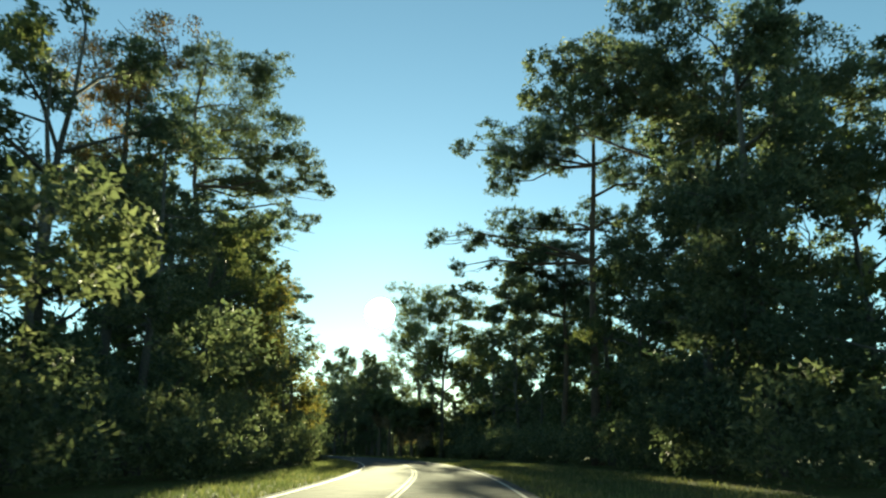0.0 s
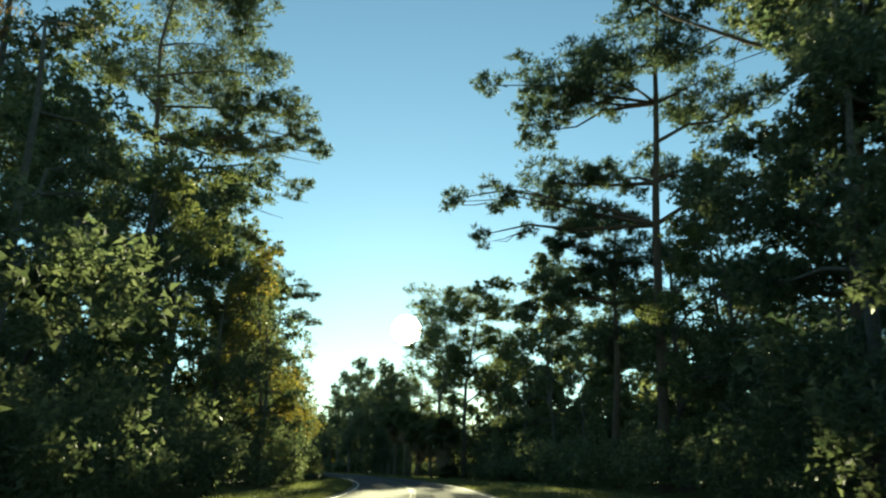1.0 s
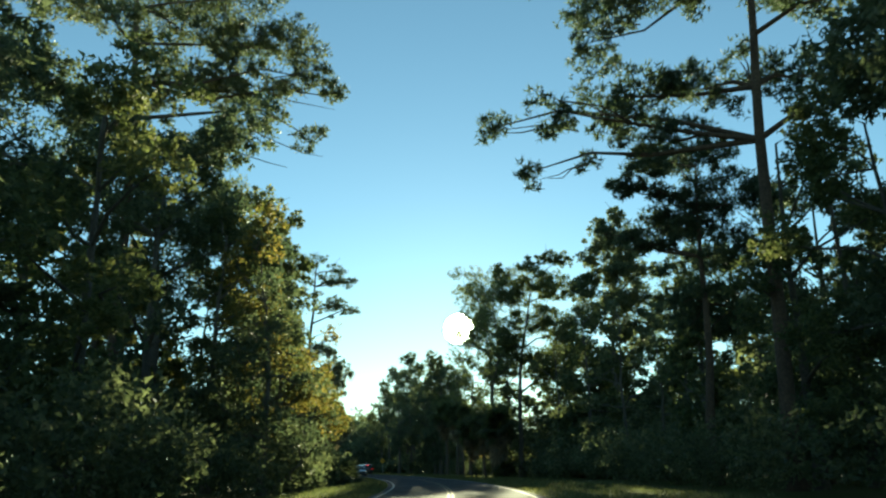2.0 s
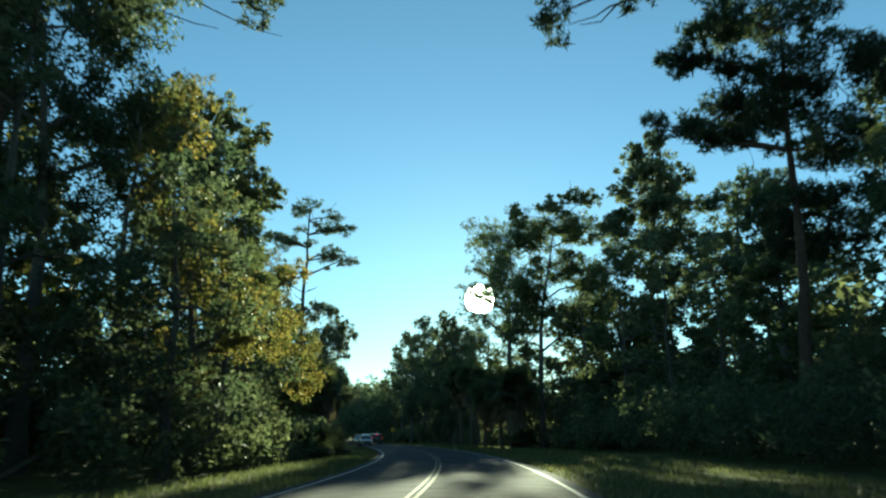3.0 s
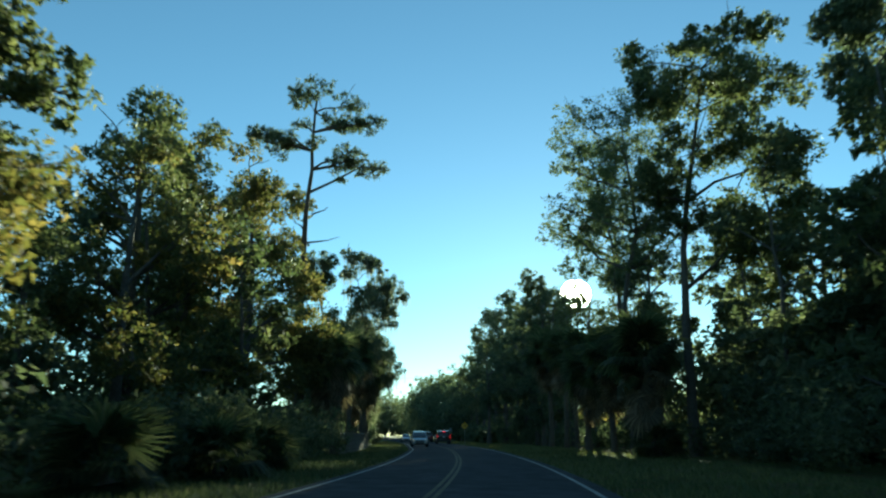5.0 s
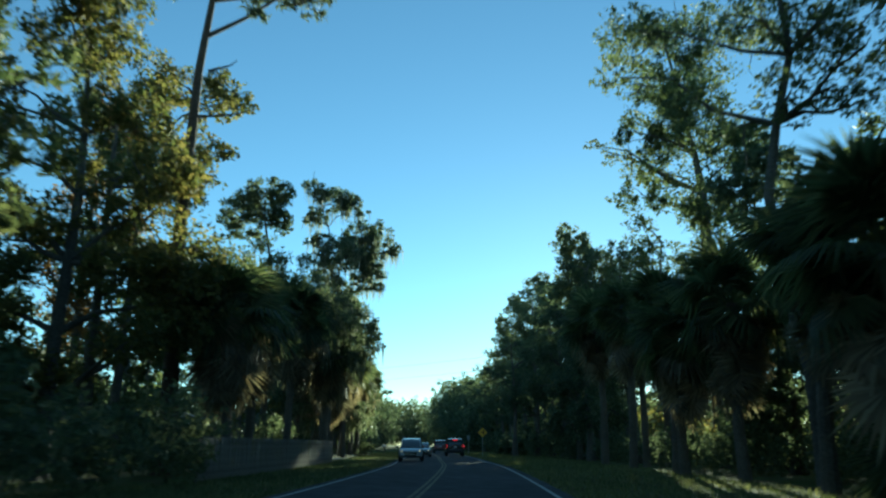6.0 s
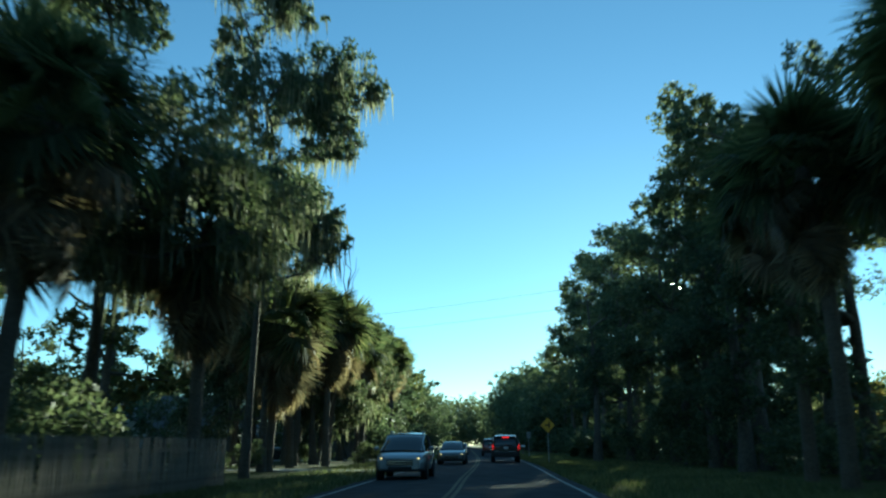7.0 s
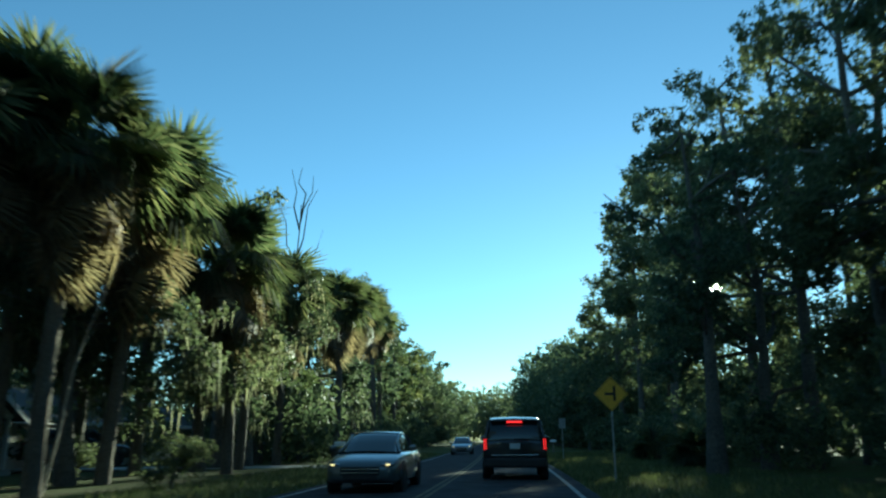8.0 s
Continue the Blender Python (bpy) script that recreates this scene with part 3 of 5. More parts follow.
tree("oak_tree", -3.5, 128, -8, [(0.0, 16.0, 1.4), (1.3, 15.2, 1.4), (2.2, 14.1, 1.4), (0.7, 13.1, 1.1), (-1.2, 13.0, 1.1), (1.9, 16.2, 1.6), (3.2, 15.2, 1.4), (2.8, 13.1, 0.9), (1.5, 19, 2), (3.5, 18, 2), (-2.6, 23.8, 1.8), (-0.3, 24.6, 2.1), (2.1, 24.1, 2.1), (-1.8, 21.5, 1.7), (-4.1, 20.8, 1.2), (-5.0, 18.1, 1.2), (-5.5, 16.1, 1.2), (0.4, 21.2, 2.0), (2.7, 20.5, 1.7)],
     [(0.6, 0), (0.3, 3.8), (0, 5.9), (-0.4, 9.7), (0.8, 15), (0.2, 23.5)], 0.34, GREEN, OAK_BARK, 0.24, 46, "tall leaning tree with thin spreading leaves", "tree", 15, 0.8, 0.7)
tree("sweetgum_tree", -21, 90, 29, [(-4.2, 24.2, 2.2), (-1.7, 23.6, 1.8), (-0.0, 22.8, 1.4), (1.3, 22.3, 1.0), (0.1, 20.6, 1.2), (1.5, 18.5, 1.2), (0.7, 16.8, 1.5), (-1.3, 18.7, 2.1), (1.2, 14.5, 1.2), (-3.8, 20.0, 2.8), (1.9, 18.7, 1.2), (1.0, 16.4, 1.5), (0.2, 18.9, 1.9), (1.2, 20.2, 1.2), (2.4, 12.1, 1.2), (-2.5, 15.1, 2.4), (0.4, 12.1, 1.7), (-5.6, 22.9, 2.5), (-5.6, 16.4, 2.4)],
     [(-1.6, 0), (-1.4, 8.8), (-2.5, 22)], 0.42, GREEN, OAK_BARK, 0.32, 96, "tall green broadleaf tree at the edge of the woods", "tree", 16, 0.85, 0.7)
tree("sweetgum_tree", -14, 71.2, 35, [(-2.6, 13.4, 1.6), (-2.0, 14.3, 1.4), (-1.0, 11.6, 1.5), (-2.3, 10.4, 1.7), (-0.1, 9.7, 1.5), (1.3, 8.3, 1.3), (-1.3, 7.6, 1.9), (1.9, 6.9, 1.2), (0.6, 5.8, 1.6), (-1.6, 4.7, 1.6), (-0.1, 3.9, 1.0), (2.8, 5.6, 1.0), (-1.5, 16, 1.6)],
     [(-0.4, 0), (-0.5, 5), (-1.5, 14)], 0.25, AUTUMN, OAK_BARK, 0.27, 40, "young sweetgum with yellow-green autumn leaves", "tree", 17, 0.85, 0.8)
tree("pine_tree", 15, 45, -18, [(0.3, 27.1, 3.2), (4.4, 26.7, 2.8), (7.4, 24.2, 3.1), (9.8, 23.1, 3.1), (1.6, 21.7, 3.4), (6.2, 19.2, 3.8), (9.9, 17.0, 3.0), (2.8, 16.7, 2.9), (-1.4, 12.8, 2.9), (4, 12, 3.5), (-8.4, 23.2, 1.6), (-7.0, 25.7, 2.0), (-4.4, 27.5, 2.2), (-2.2, 27.5, 2.4), (-0.6, 24.8, 2.3), (-3.5, 24.5, 2.1), (-5.3, 23.5, 1.9)],
     [(0.4, 0), (0.4, 7.5), (3, 25)], 0.5, OAK, PINE_BARK, 0.34, 62, "massive dark tree close to the road", "tree", 18, 0.8, 0.7)
tree("oak_tree", -20, 70, 20, [(0.8, 22.5, 2.7), (3.5, 21.0, 2.3), (-0.1, 18.7, 4.0), (3.4, 16.8, 2.7), (-4.3, 20.4, 3.6), (-8.2, 20.8, 4.1), (-11.7, 21.7, 4.6), (-12.3, 26.0, 2.9), (-10.0, 25.5, 2.4), (-1.7, 15.0, 5.3)],
     [(-1.2, 0), (-1.2, 10), (-2, 20)], 0.5, OAK, OAK_BARK, 0.34, 61, "broad dark oak with browning leaves", "tree", 19, 0.85, 0.6)
tree("oak_tree", -19.4, 43, 36, [(0.4, 22.5, 2.3), (3.3, 19.7, 0.6), (-1.1, 19.2, 2.3), (-2, 24, 3), (2, 26, 2.6)],
     [(0.4, 0), (0.4, 17.6), (0.2, 24)], 0.45, RUST, OAK_BARK, 0.24, 61, "oak with rusty leaves and one bare crooked limb", "tree", 20, 0.8, 0.8, moss=0.8, dead=((0.4, 16.5, 3.4, 19.5),))

for i, (x, y, h) in enumerate(((-16.2, 78, 15), (-17.2, 83, 17), (-13, 66, 12))):
    r = np.random.default_rng(80 + i)
    # first and last tree: shade put into the colour with the darker oak leaves
    name, leaf, lab = ("sweetgum_tree", AUTUMN, "sweetgum turning yellow beside the grass verge") if i == 1 else ("oak_tree", OAK, "young tree in darker leaves for shade beside the grass verge")
    tree(name, x, y, 30, auto_crown(r, h, 3, 4.2, 14), [(0, 0), (0.2, h * 0.5), (-0.2, h * 0.9)], 0.25, leaf, OAK_BARK, 0.27, 40, lab, "tree", 85 + i, 0.85, 0.9)

tree("live_oak", -37.5, 163.1, 46, [(1.7, 14.9, 1.2), (0.5, 15.3, 1.4), (-0.9, 12.8, 1.6), (0.3, 12.8, 1.6), (1.6, 12.0, 1.2), (2.6, 11.8, 0.8), (-1.5, 11.9, 1.5), (0.1, 11.0, 1.5), (-0.3, 9.6, 1.5), (1.9, 14.2, 0.9), (-2.3, 14.5, 1.4), (-3.2, 13.7, 1.4)],
     [(-0.2, 0), (0, 6.1), (0.2, 12)], 0.24, OAK, OAK_BARK, 0.24, 80, "dark live oak heavily hung with moss by the road", "tree", 21, 0.85, 0.7, moss=1.4)


tree("pine_tree", 12.5, 75, -19, [(-5.3, 19.5, 0.9), (-4.0, 19.2, 1.2), (-6.4, 16.2, 0.8), (-5.2, 17.0, 1.0), (-3.1, 20.2, 1.2), (-1.5, 20.1, 1.8), (-3.1, 17.2, 1.8), (-1.3, 17.1, 2.1), (-4.6, 15.4, 1.0), (0.1, 18.5, 2.4), (0.9, 14.9, 2.6), (-0.7, 11.6, 2.3), (1.6, 11.3, 2.5), (2.4, 17.9, 2.7), (-2.4, 22.0, 1.3), (-0.1, 21.2, 1.9)],
     [(-1.0, 0), (-1.0, 2.8), (-0.7, 7.7), (-0.2, 20)], 0.42, NEEDLE, PINE_BARK, 0.36, 54, "dark pine with heavy limbs reaching towards the road", "pine tree", 22, 0.7, 0.7, True)


def plain_tree(name, x, y, h, low, spread, leaf, size, density, label, seed, count=15, moss=0.0, bark=OAK_BARK):
    r = np.random.default_rng(seed)
    return tree(name, x, y, float(r.uniform(0, 360)), auto_crown(r, h, low, spread, count), [(0, 0), (0.25, h * 0.5), (-0.3, h * 0.88)], 0.22 + 0.009 * h, leaf, bark, size, density, label, "tree", seed + 1, 0.85, 1.0, moss=moss)


# a stand of tall trees behind the lone pine
plain_tree("sweetgum_tree", -31, 125, 22.5, 5, 5.6, AUTUMN, 0.32, 50, "tall sweetgum with yellow-green leaves behind the pine", 501, 24)
plain_tree("oak_tree", -34.5, 131, 22.5, 6, 5, GREEN, 0.32, 52, "tall green oak behind the lone pine", 511)
plain_tree("oak_tree", -40, 136, 23, 7, 5, RUST, 0.32, 46, "tall oak with browning leaves in the woods", 521)
plain_tree("oak_tree", -29, 113, 17.5, 4, 4.5, GREEN, 0.3, 56, "green oak at the edge of the grass verge", 531, moss=0.4)
plain_tree("sweetgum_tree", -25.5, 104, 16, 3, 4.5, AUTUMN, 0.3, 44, "sweetgum with yellowing leaves near the verge", 541)
plain_tree("oak_tree", -34, 120.5, 24, 8, 4.5, GREEN, 0.32, 50, "tall green oak set back from the verge", 571)
plain_tree("oak_tree", -27.5, 107, 20.5, 5, 5.2, GREEN, 0.29, 58, "tall green oak rising over the verge", 1011, 20)
plain_tree("sweetgum_tree", -31.5, 115, 21.5, 6, 5, AUTUMN, 0.29, 50, "tall sweetgum with yellowing leaves over the verge", 1021, 18)
plain_tree("oak_tree", -17.5, 33, 23, 4, 5.5, OAK, 0.32, 54, "dark oak close beside the road", 581, 18)
plain_tree("oak_tree", -22, 53, 22, 4, 5.5, OAK, 0.34, 54, "broad dark oak in the roadside woods", 591, 18)
for i, (x, y, h) in enumerate(((5, 136, 20), (-2, 143, 19), (9, 128, 18), (13, 119, 17), (19, 117, 20), (25, 113, 20), (9, 115, 15))):
    plain_tree("oak_tree", x, y, h, 3, 5.2, OAK if i % 2 else GREEN, 0.36, 60, "leafy oak among the roadside trees", 601 + 10 * i, 22)
# far off behind the palms: a round-headed pine and a bare dead tree
tree("pine_tree", -79.2, 257.2, 20, [(0, 23.6, 2.2), (-2.0, 22.4, 1.8), (2.1, 22.0, 1.8), (3.4, 20.4, 1.5), (-3.2, 20.6, 1.5), (0.4, 20.6, 2.3), (1.8, 18.4, 1.7), (-1.5, 18.2, 1.7)],
     [(0, 0), (0.2, 12), (0.1, 22)], 0.4, NEEDLE, PINE_BARK, 0.5, 26, "round-headed pine standing above the palms", "pine tree", 1031, 0.7, 0.6, True)
tree("dead_tree", -64.3, 218.8, 20, [], [(0, 0), (0.2, 12), (0.3, 18), (0.5, 23)], 0.22, OAK, OAK_BARK, 0.3, 50, "bare grey dead tree standing behind the palms", "tree", 1041,
     dead=((0.3, 17.5, -1.8, 23.5), (0.3, 18, 2.0, 24.5), (0.4, 20.5, -0.5, 26.5), (0.4, 21, 1.5, 26), (0.2, 15.5, 2.6, 20.5), (0.2, 16, -2.2, 20), (0.5, 22, 0.4, 26.8)))
# low spreading oaks under and behind the palms
for i, (s, d, h) in enumerate(((175, -15.5, 10), (181, -17.5, 11.5), (187.5, -18, 12), (190, -15.5, 10.5), (209, -15, 10.5), (219, -14.5, 11.5), (186, -13.3, 9.6), (196, -13.2, 10.4), (203, -13.5, 10.8))):
    q = on_road(s, d)
    plain_tree("live_oak", q.x, q.y, h, 4.6 if s < 200 else 3.6, 4.4, OAK, 0.26, 56, "low spreading live oak behind the palms", 701 + 10 * i, 13, 0.9)
q = on_road(197, 10.5)
plain_tree("oak_tree", q.x, q.y, 15, 3, 4, OAK, 0.28, 60, "dense dark oak behind the warning sign", 801, 15)
q = on_road(201, -14.2)
plain_tree("oak_tree", q.x, q.y, 15.2, 6, 3.6, GREEN, 0.27, 62, "olive-green oak hung with moss above the palms", 811, 15, 0.5)
# massive dark trees close to the start
plain_tree("oak_tree", 19.5, 53, 30, 5, 7, OAK, 0.36, 52, "massive dark oak rising above the road", 551, 22)
plain_tree("oak_tree", 18, 69, 19, 4, 5.5, OAK, 0.34, 48, "dark oak filling in behind the tall pines", 1051, 18)
plain_tree("oak_tree", 21, 80, 21, 4, 5.5, OAK, 0.34, 48, "broad dark oak behind the tall pines", 1061, 18)
plain_tree("oak_tree", 15.5, 37, 26, 4, 6, OAK, 0.34, 52, "dark leafy oak close beside the road", 561, 20)

# ---- cabbage palms ----
PALM = "cabbage palm with a shaggy skirt of dead fronds"
for i, (s, d, h) in enumerate([(119, 9, 7.6), (123, 9.5, 9.2), (131, 9.5, 8.8), (136, 8.8, 8.6), (139, 9.8, 10.3), (146, 9.4, 11), (151, 10.2, 10.8), (155, 9.4, 11.8), (160, 9.8, 13), (134, -10.8, 9.4), (141, -11.2, 9.6), (148, -11, 10.6), (153, -11.3, 10.2), (170.5, -11, 9.8), (175.5, -15.2, 10.1), (177.5, -12.2, 9.9), (182.5, -11.6, 11.2), (181, -14.5, 12.2), (185.5, -15, 12.8), (187, -12.8, 11.6), (190.5, -14.5, 12.4), (193, -11.4, 10.6), (199, -11.9, 10.8), (205, -11.7, 11.0), (212, -11.4, 12.2), (220, -11.6, 14), (230, -12, 14.5), (240, -12, 15)]):
    p = on_road(s, d)
    pr = np.random.default_rng(900 + i)
    p += Vector((float(pr.normal()) * 0.5, float(pr.normal()) * 0.9, 0))
    palm("cabbage_palm", p.x, p.y, h - 2.3 + float(pr.normal()) * 0.35, 100 + i, PALM, float(pr.uniform(0.3, 0.6)) if d > 0 else float(pr.uniform(0.7, 1.3)), float(pr.normal()) * 0.7, float(pr.uniform(1.55, 1.85)))

# ---- woods ----
rng = np.random.default_rng(7)
PROTOS = []
for i, (h, low, sp, leaf, lab) in enumerate([(20, 3, 6, OAK, "dense dark live oak at the edge of the woods"), (24, 6, 5, OAK, "tall dark oak in the woods"), (17, 2, 5.5, GREEN, "green broadleaf tree in the woods"), (22, 6, 5, GREEN, "tall green broadleaf tree in the woods"), (15, 2, 5, AUTUMN, "broadleaf tree turning yellow in the woods")]):
    PROTOS.append((h, tree("woodland_tree", 0, 0, 0, auto_crown(rng, h, low, sp, 13), [(0, 0), (0.2, h * 0.5), (-0.3, h * 0.85)], 0.34, leaf, OAK_BARK, 0.42 if leaf is AUTUMN else 0.54, 48 if leaf is AUTUMN else 32, lab, "tree", 40 + i, 0.85, 1.0, moss=0.35 if leaf is OAK else 0, sprig=True, fill=False)))
for i, (h, low, sp, leaf, lab) in enumerate([(20, 3, 6, OAK, "dense dark oak close beside the road"), (22, 5, 5.5, GREEN, "tall green tree close beside the road")]):
    PROTOS.append((h, tree("woodland_tree", 0, 0, 0, auto_crown(rng, h, low, sp, 13), [(0, 0), (0.2, h * 0.5), (-0.3, h * 0.85)], 0.34, leaf, OAK_BARK, 0.3, 92, lab, "tree", 50 + i, 0.85, 1.0, moss=0.3 if leaf is OAK else 0, sprig=True, fill=False)))
used = [False] * len(PROTOS)


def wood(s, d, height, kind):
    p = on_road(s, d)
    h, proto = PROTOS[kind]
    m = pose(p.x, p.y, 0, 0, 0, float(rng.uniform(0, 360)))
    if (s < 60 and abs(d) > 28) or (s < 4 and abs(d) > 20):
        return
    k = height / h
    if used[kind]:
        ob = copy_thing(proto, m)
    else:
        ob = proto
        ob.matrix_basis = m
        used[kind] = True
    ob.scale = (k * 1.1, k * 1.1, k)


def wood_height(s, side):
    if side < 0:
        return float(np.interp(s, [0, 75, 95, 170, 205, 240, 330], [20, 20, 14, 13, 12.5, 17.5, 21]))
    return float(np.interp(s, [0, 55, 80, 200, 260], [21, 20, 16, 17, 15]))


for s in np.arange(-24, 345, 8.0):
    for side, rows in ((1, (15, 23, 33)), (-1, (-16.5, -25, -35))):
        for j, d in enumerate(rows):
            if rng.random() < 0.12 or (j == 0 and side > 0 and 114 < s < 176) or (j == 0 and side < 0 and 126 < s < 162) or (j == 2 and s > (120 if side > 0 else 40)) or (j == 1 and s > 250) or (side > 0 and j == 1 and 120 < s < 188) or (side > 0 and j == 0 and 203 < s < 250) or (side < 0 and 168 < s < 205 and j < 2):
                continue
            wood(float(s + rng.uniform(-3, 3)), d + float(rng.uniform(-2, 2)), wood_height(s, side) * float(rng.uniform(0.8, 1.08)) + 1.0 * j, int(rng.integers(5, 7)) if j == 0 and 10 < s < (70 if side > 0 else 102) else int(rng.integers(0, 5 if side < 0 else 4)) if s < 170 else int(rng.integers(0, 2)))


for i, (s, d, h) in enumerate(((178, 12, 15.5), (184, 12, 19.5), (190, 12.5, 21), (197, 12.5, 20), (206, 13, 24.0), (216, 13.5, 25.5), (227, 13.5, 25.5), (238, 13, 22), (249, 13, 20.5), (178, 14, 21.5), (171, 11.5, 19.5), (161, 13, 17.5))):
    q = on_road(s, d)
    if s < 195:
        plain_tree("oak_tree", q.x, q.y, h, 4.5, 4.3, OAK, 0.28, 80, "tall dark oak beyond the grass verge", 831 + 10 * i, 15, 0.3)
    else:
        plain_tree("oak_tree", q.x, q.y, h, 8.5, 4.8, OAK, 0.3, 50, "dense dark oak beyond the grass verge", 831 + 10 * i, 17, 0.4)
for i, (s, d, h) in enumerate(((150, 15.5, 18.5), (154, 13.5, 17.5), (167, 14, 19.5), (174, 13.5, 20.5), (187, 14.8, 22.5), (193, 15, 23))):
    q = on_road(s, d)
    plain_tree("oak_tree", q.x, q.y, h, 8, 4.0, GREEN, 0.27, 40, "tall thin-leaved tree standing among the palms", 951 + 10 * i, 14)
q = on_road(192, 7.2)
plain_tree("oak_tree", q.x, q.y, 14.5, 7, 2.8, OAK, 0.27, 50, "tall straight-trunked tree beside the verge", 995, 14)
for s in np.arange(258, 350, 5.0):
    wood(float(s), 12.0 + float(rng.uniform(-1, 1)), float(rng.uniform(16.5, 18.5)), int(rng.integers(0, 2)))
for s in np.arange(237, 330, 6.0):
    wood(float(s), -14.5 + float(rng.uniform(-1.5, 1.5)), float(rng.uniform(13.5, 17.0)), int(rng.integers(0, 4)))
for s in np.arange(158, 232, 6.5):
    wood(float(s), -38 + float(rng.uniform(-2, 2)), float(rng.uniform(12, 15)), int(rng.integers(0, 4)))


def stuff(name, clumps, leaf, size, density, label, category, seed):
    r = np.random.default_rng(seed)
    return tagged(new(name, array_mesh(name, sprigs(r, leaf_points(r, clumps, density), size), 3, leaf)), label, category, "", "stuff")


def thicket(s0, s1, d0, d1, low, high, step, seed):
    r = np.random.default_rng(seed)
    out = []
    for s in np.arange(s0, s1, step):
        d = float(r.uniform(d0, d1))
        h = float(r.uniform(low, high))
        p = on_road(float(s + r.uniform(-1, 1)), d)
        w = h * float(r.uniform(0.45, 0.7))
        out.append((p.x, p.y, h * 0.5, w, w, h * 0.55))
    return out


def shrub(x, y, h, w, seed, leaf=OAK, label="rounded dark evergreen shrub on the lawn"):
    r = np.random.default_rng(seed)
    crown = [(float(r.uniform(-0.5, 0.5)) * w, h * float(r.uniform(0.35, 0.75)), w * float(r.uniform(0.4, 0.6))) for _ in range(8)]
    return tree("shrub", x, y, float(r.uniform(0, 360)), crown, [(0, 0), (0.05, h * 0.3), (0, h * 0.6)], 0.06, leaf, OAK_BARK, 0.13, 220, label, "shrub", seed, 0.9, 0.9, fill=False)


for i, (s, d, h, w) in enumerate(((167.5, -12.2, 1.7, 1.1), (169.5, -13.2, 1.5, 1.0), (188.5, -14.4, 1.5, 1.1), (198, -14.5, 1.3, 0.9), (185.2, -9.6, 1.5, 1.3), (210, -12.6, 1.6, 1.1), (160, -12.5, 1.6, 1.1))):
    p = on_road(s, d)
    shrub(p.x, p.y, h, w, 600 + i)

# undergrowth at the foot of the woods, and the far woods that close the view
stuff("undergrowth", thicket(12, 112, 10.5, 14, 2.0, 4.5, 1.6, 11) + thicket(112, 176, 11.5, 15, 1.6, 3.0, 1.1, 36) + thicket(122, 168, 13.5, 17.5, 1.6, 2.8, 1.3, 39) + thicket(176, 215, 10.5, 14, 2.0, 4.5, 1.6, 37), OAK, 0.25, 60, "dark shrubs and vines at the foot of the woods", "undergrowth", 21)
stuff("undergrowth", thicket(12, 60, -14, -11, 2.0, 4.5, 1.5, 12) + thicket(60, 127, -12.5, -9.6, 1.6, 3.6, 1.2, 33) + thicket(127, 158, -14.5, -12, 1.8, 3.2, 1.5, 34), OAK, 0.25, 66, "dark shrubs and vines along the grass verge", "undergrowth", 22)
stuff("undergrowth", thicket(215, 300, 10.5, 14, 2.0, 4.5, 1.6, 38) + thicket(206, 300, -15, -12, 2, 5, 1.5, 13) + thicket(160, 174, -46, -37, 3.5, 6, 1.2, 31) + thicket(174, 222, -46, -36, 6, 10, 1.2, 62), OAK, 0.46, 20, "dark shrubs further along the road", "undergrowth", 27)
stuff("undergrowth", thicket(8, 110, 18, 30, 5, 10, 2.4, 14) + thicket(108, 138, 15, 30, 6, 10, 1.0, 61) + thicket(138, 220, 18, 32, 3.5, 7.0, 1.6, 18) + thicket(220, 340, 18, 30, 5, 10, 1.8, 19), OAK, 0.6, 14, "tall thicket deep in the woods", "undergrowth", 23)
stuff("undergrowth", thicket(8, 110, -34, -19, 5, 9, 2.4, 15) + thicket(110, 220, -40, -24, 2.5, 4.5, 1.6, 28) + thicket(220, 340, -34, -19, 5, 9, 1.8, 29), OAK, 0.6, 14, "tall thicket deep in the woods", "undergrowth", 24)
stuff("undergrowth", thicket(116, 186, 17, 30, 2.0, 5.0, 1.3, 71), AUTUMN, 0.34, 22, "sunlit yellow-green brush among the trunks", "undergrowth", 72)
stuff("far_woods", thicket(90, 330, 62, 80, 9, 15, 3.0, 73), NEEDLE, 0.9, 3.5, "distant line of trees behind the open woods", "woods", 74)
stuff("far_woods", thicket(255, 330, 9.5, 22, 12, 18, 3.5, 45) + thicket(325, 430, 13, 22, 21, 27, 4.0, 49) + thicket(325, 430, -28, -13, 14, 22, 3.5, 46), NEEDLE, 0.62, 6, "distant woods on both sides of the road", "woods", 47)
stuff("far_woods", thicket(430, 640, 10, 30, 12, 22, 4, 16) + thicket(430, 640, -34, -13, 14, 22, 4, 17) + thicket(520, 600, -20, 20, 20, 29, 2.5, 26), NEEDLE, 1.0, 2.2, "far woods closing over the road", "woods", 25)


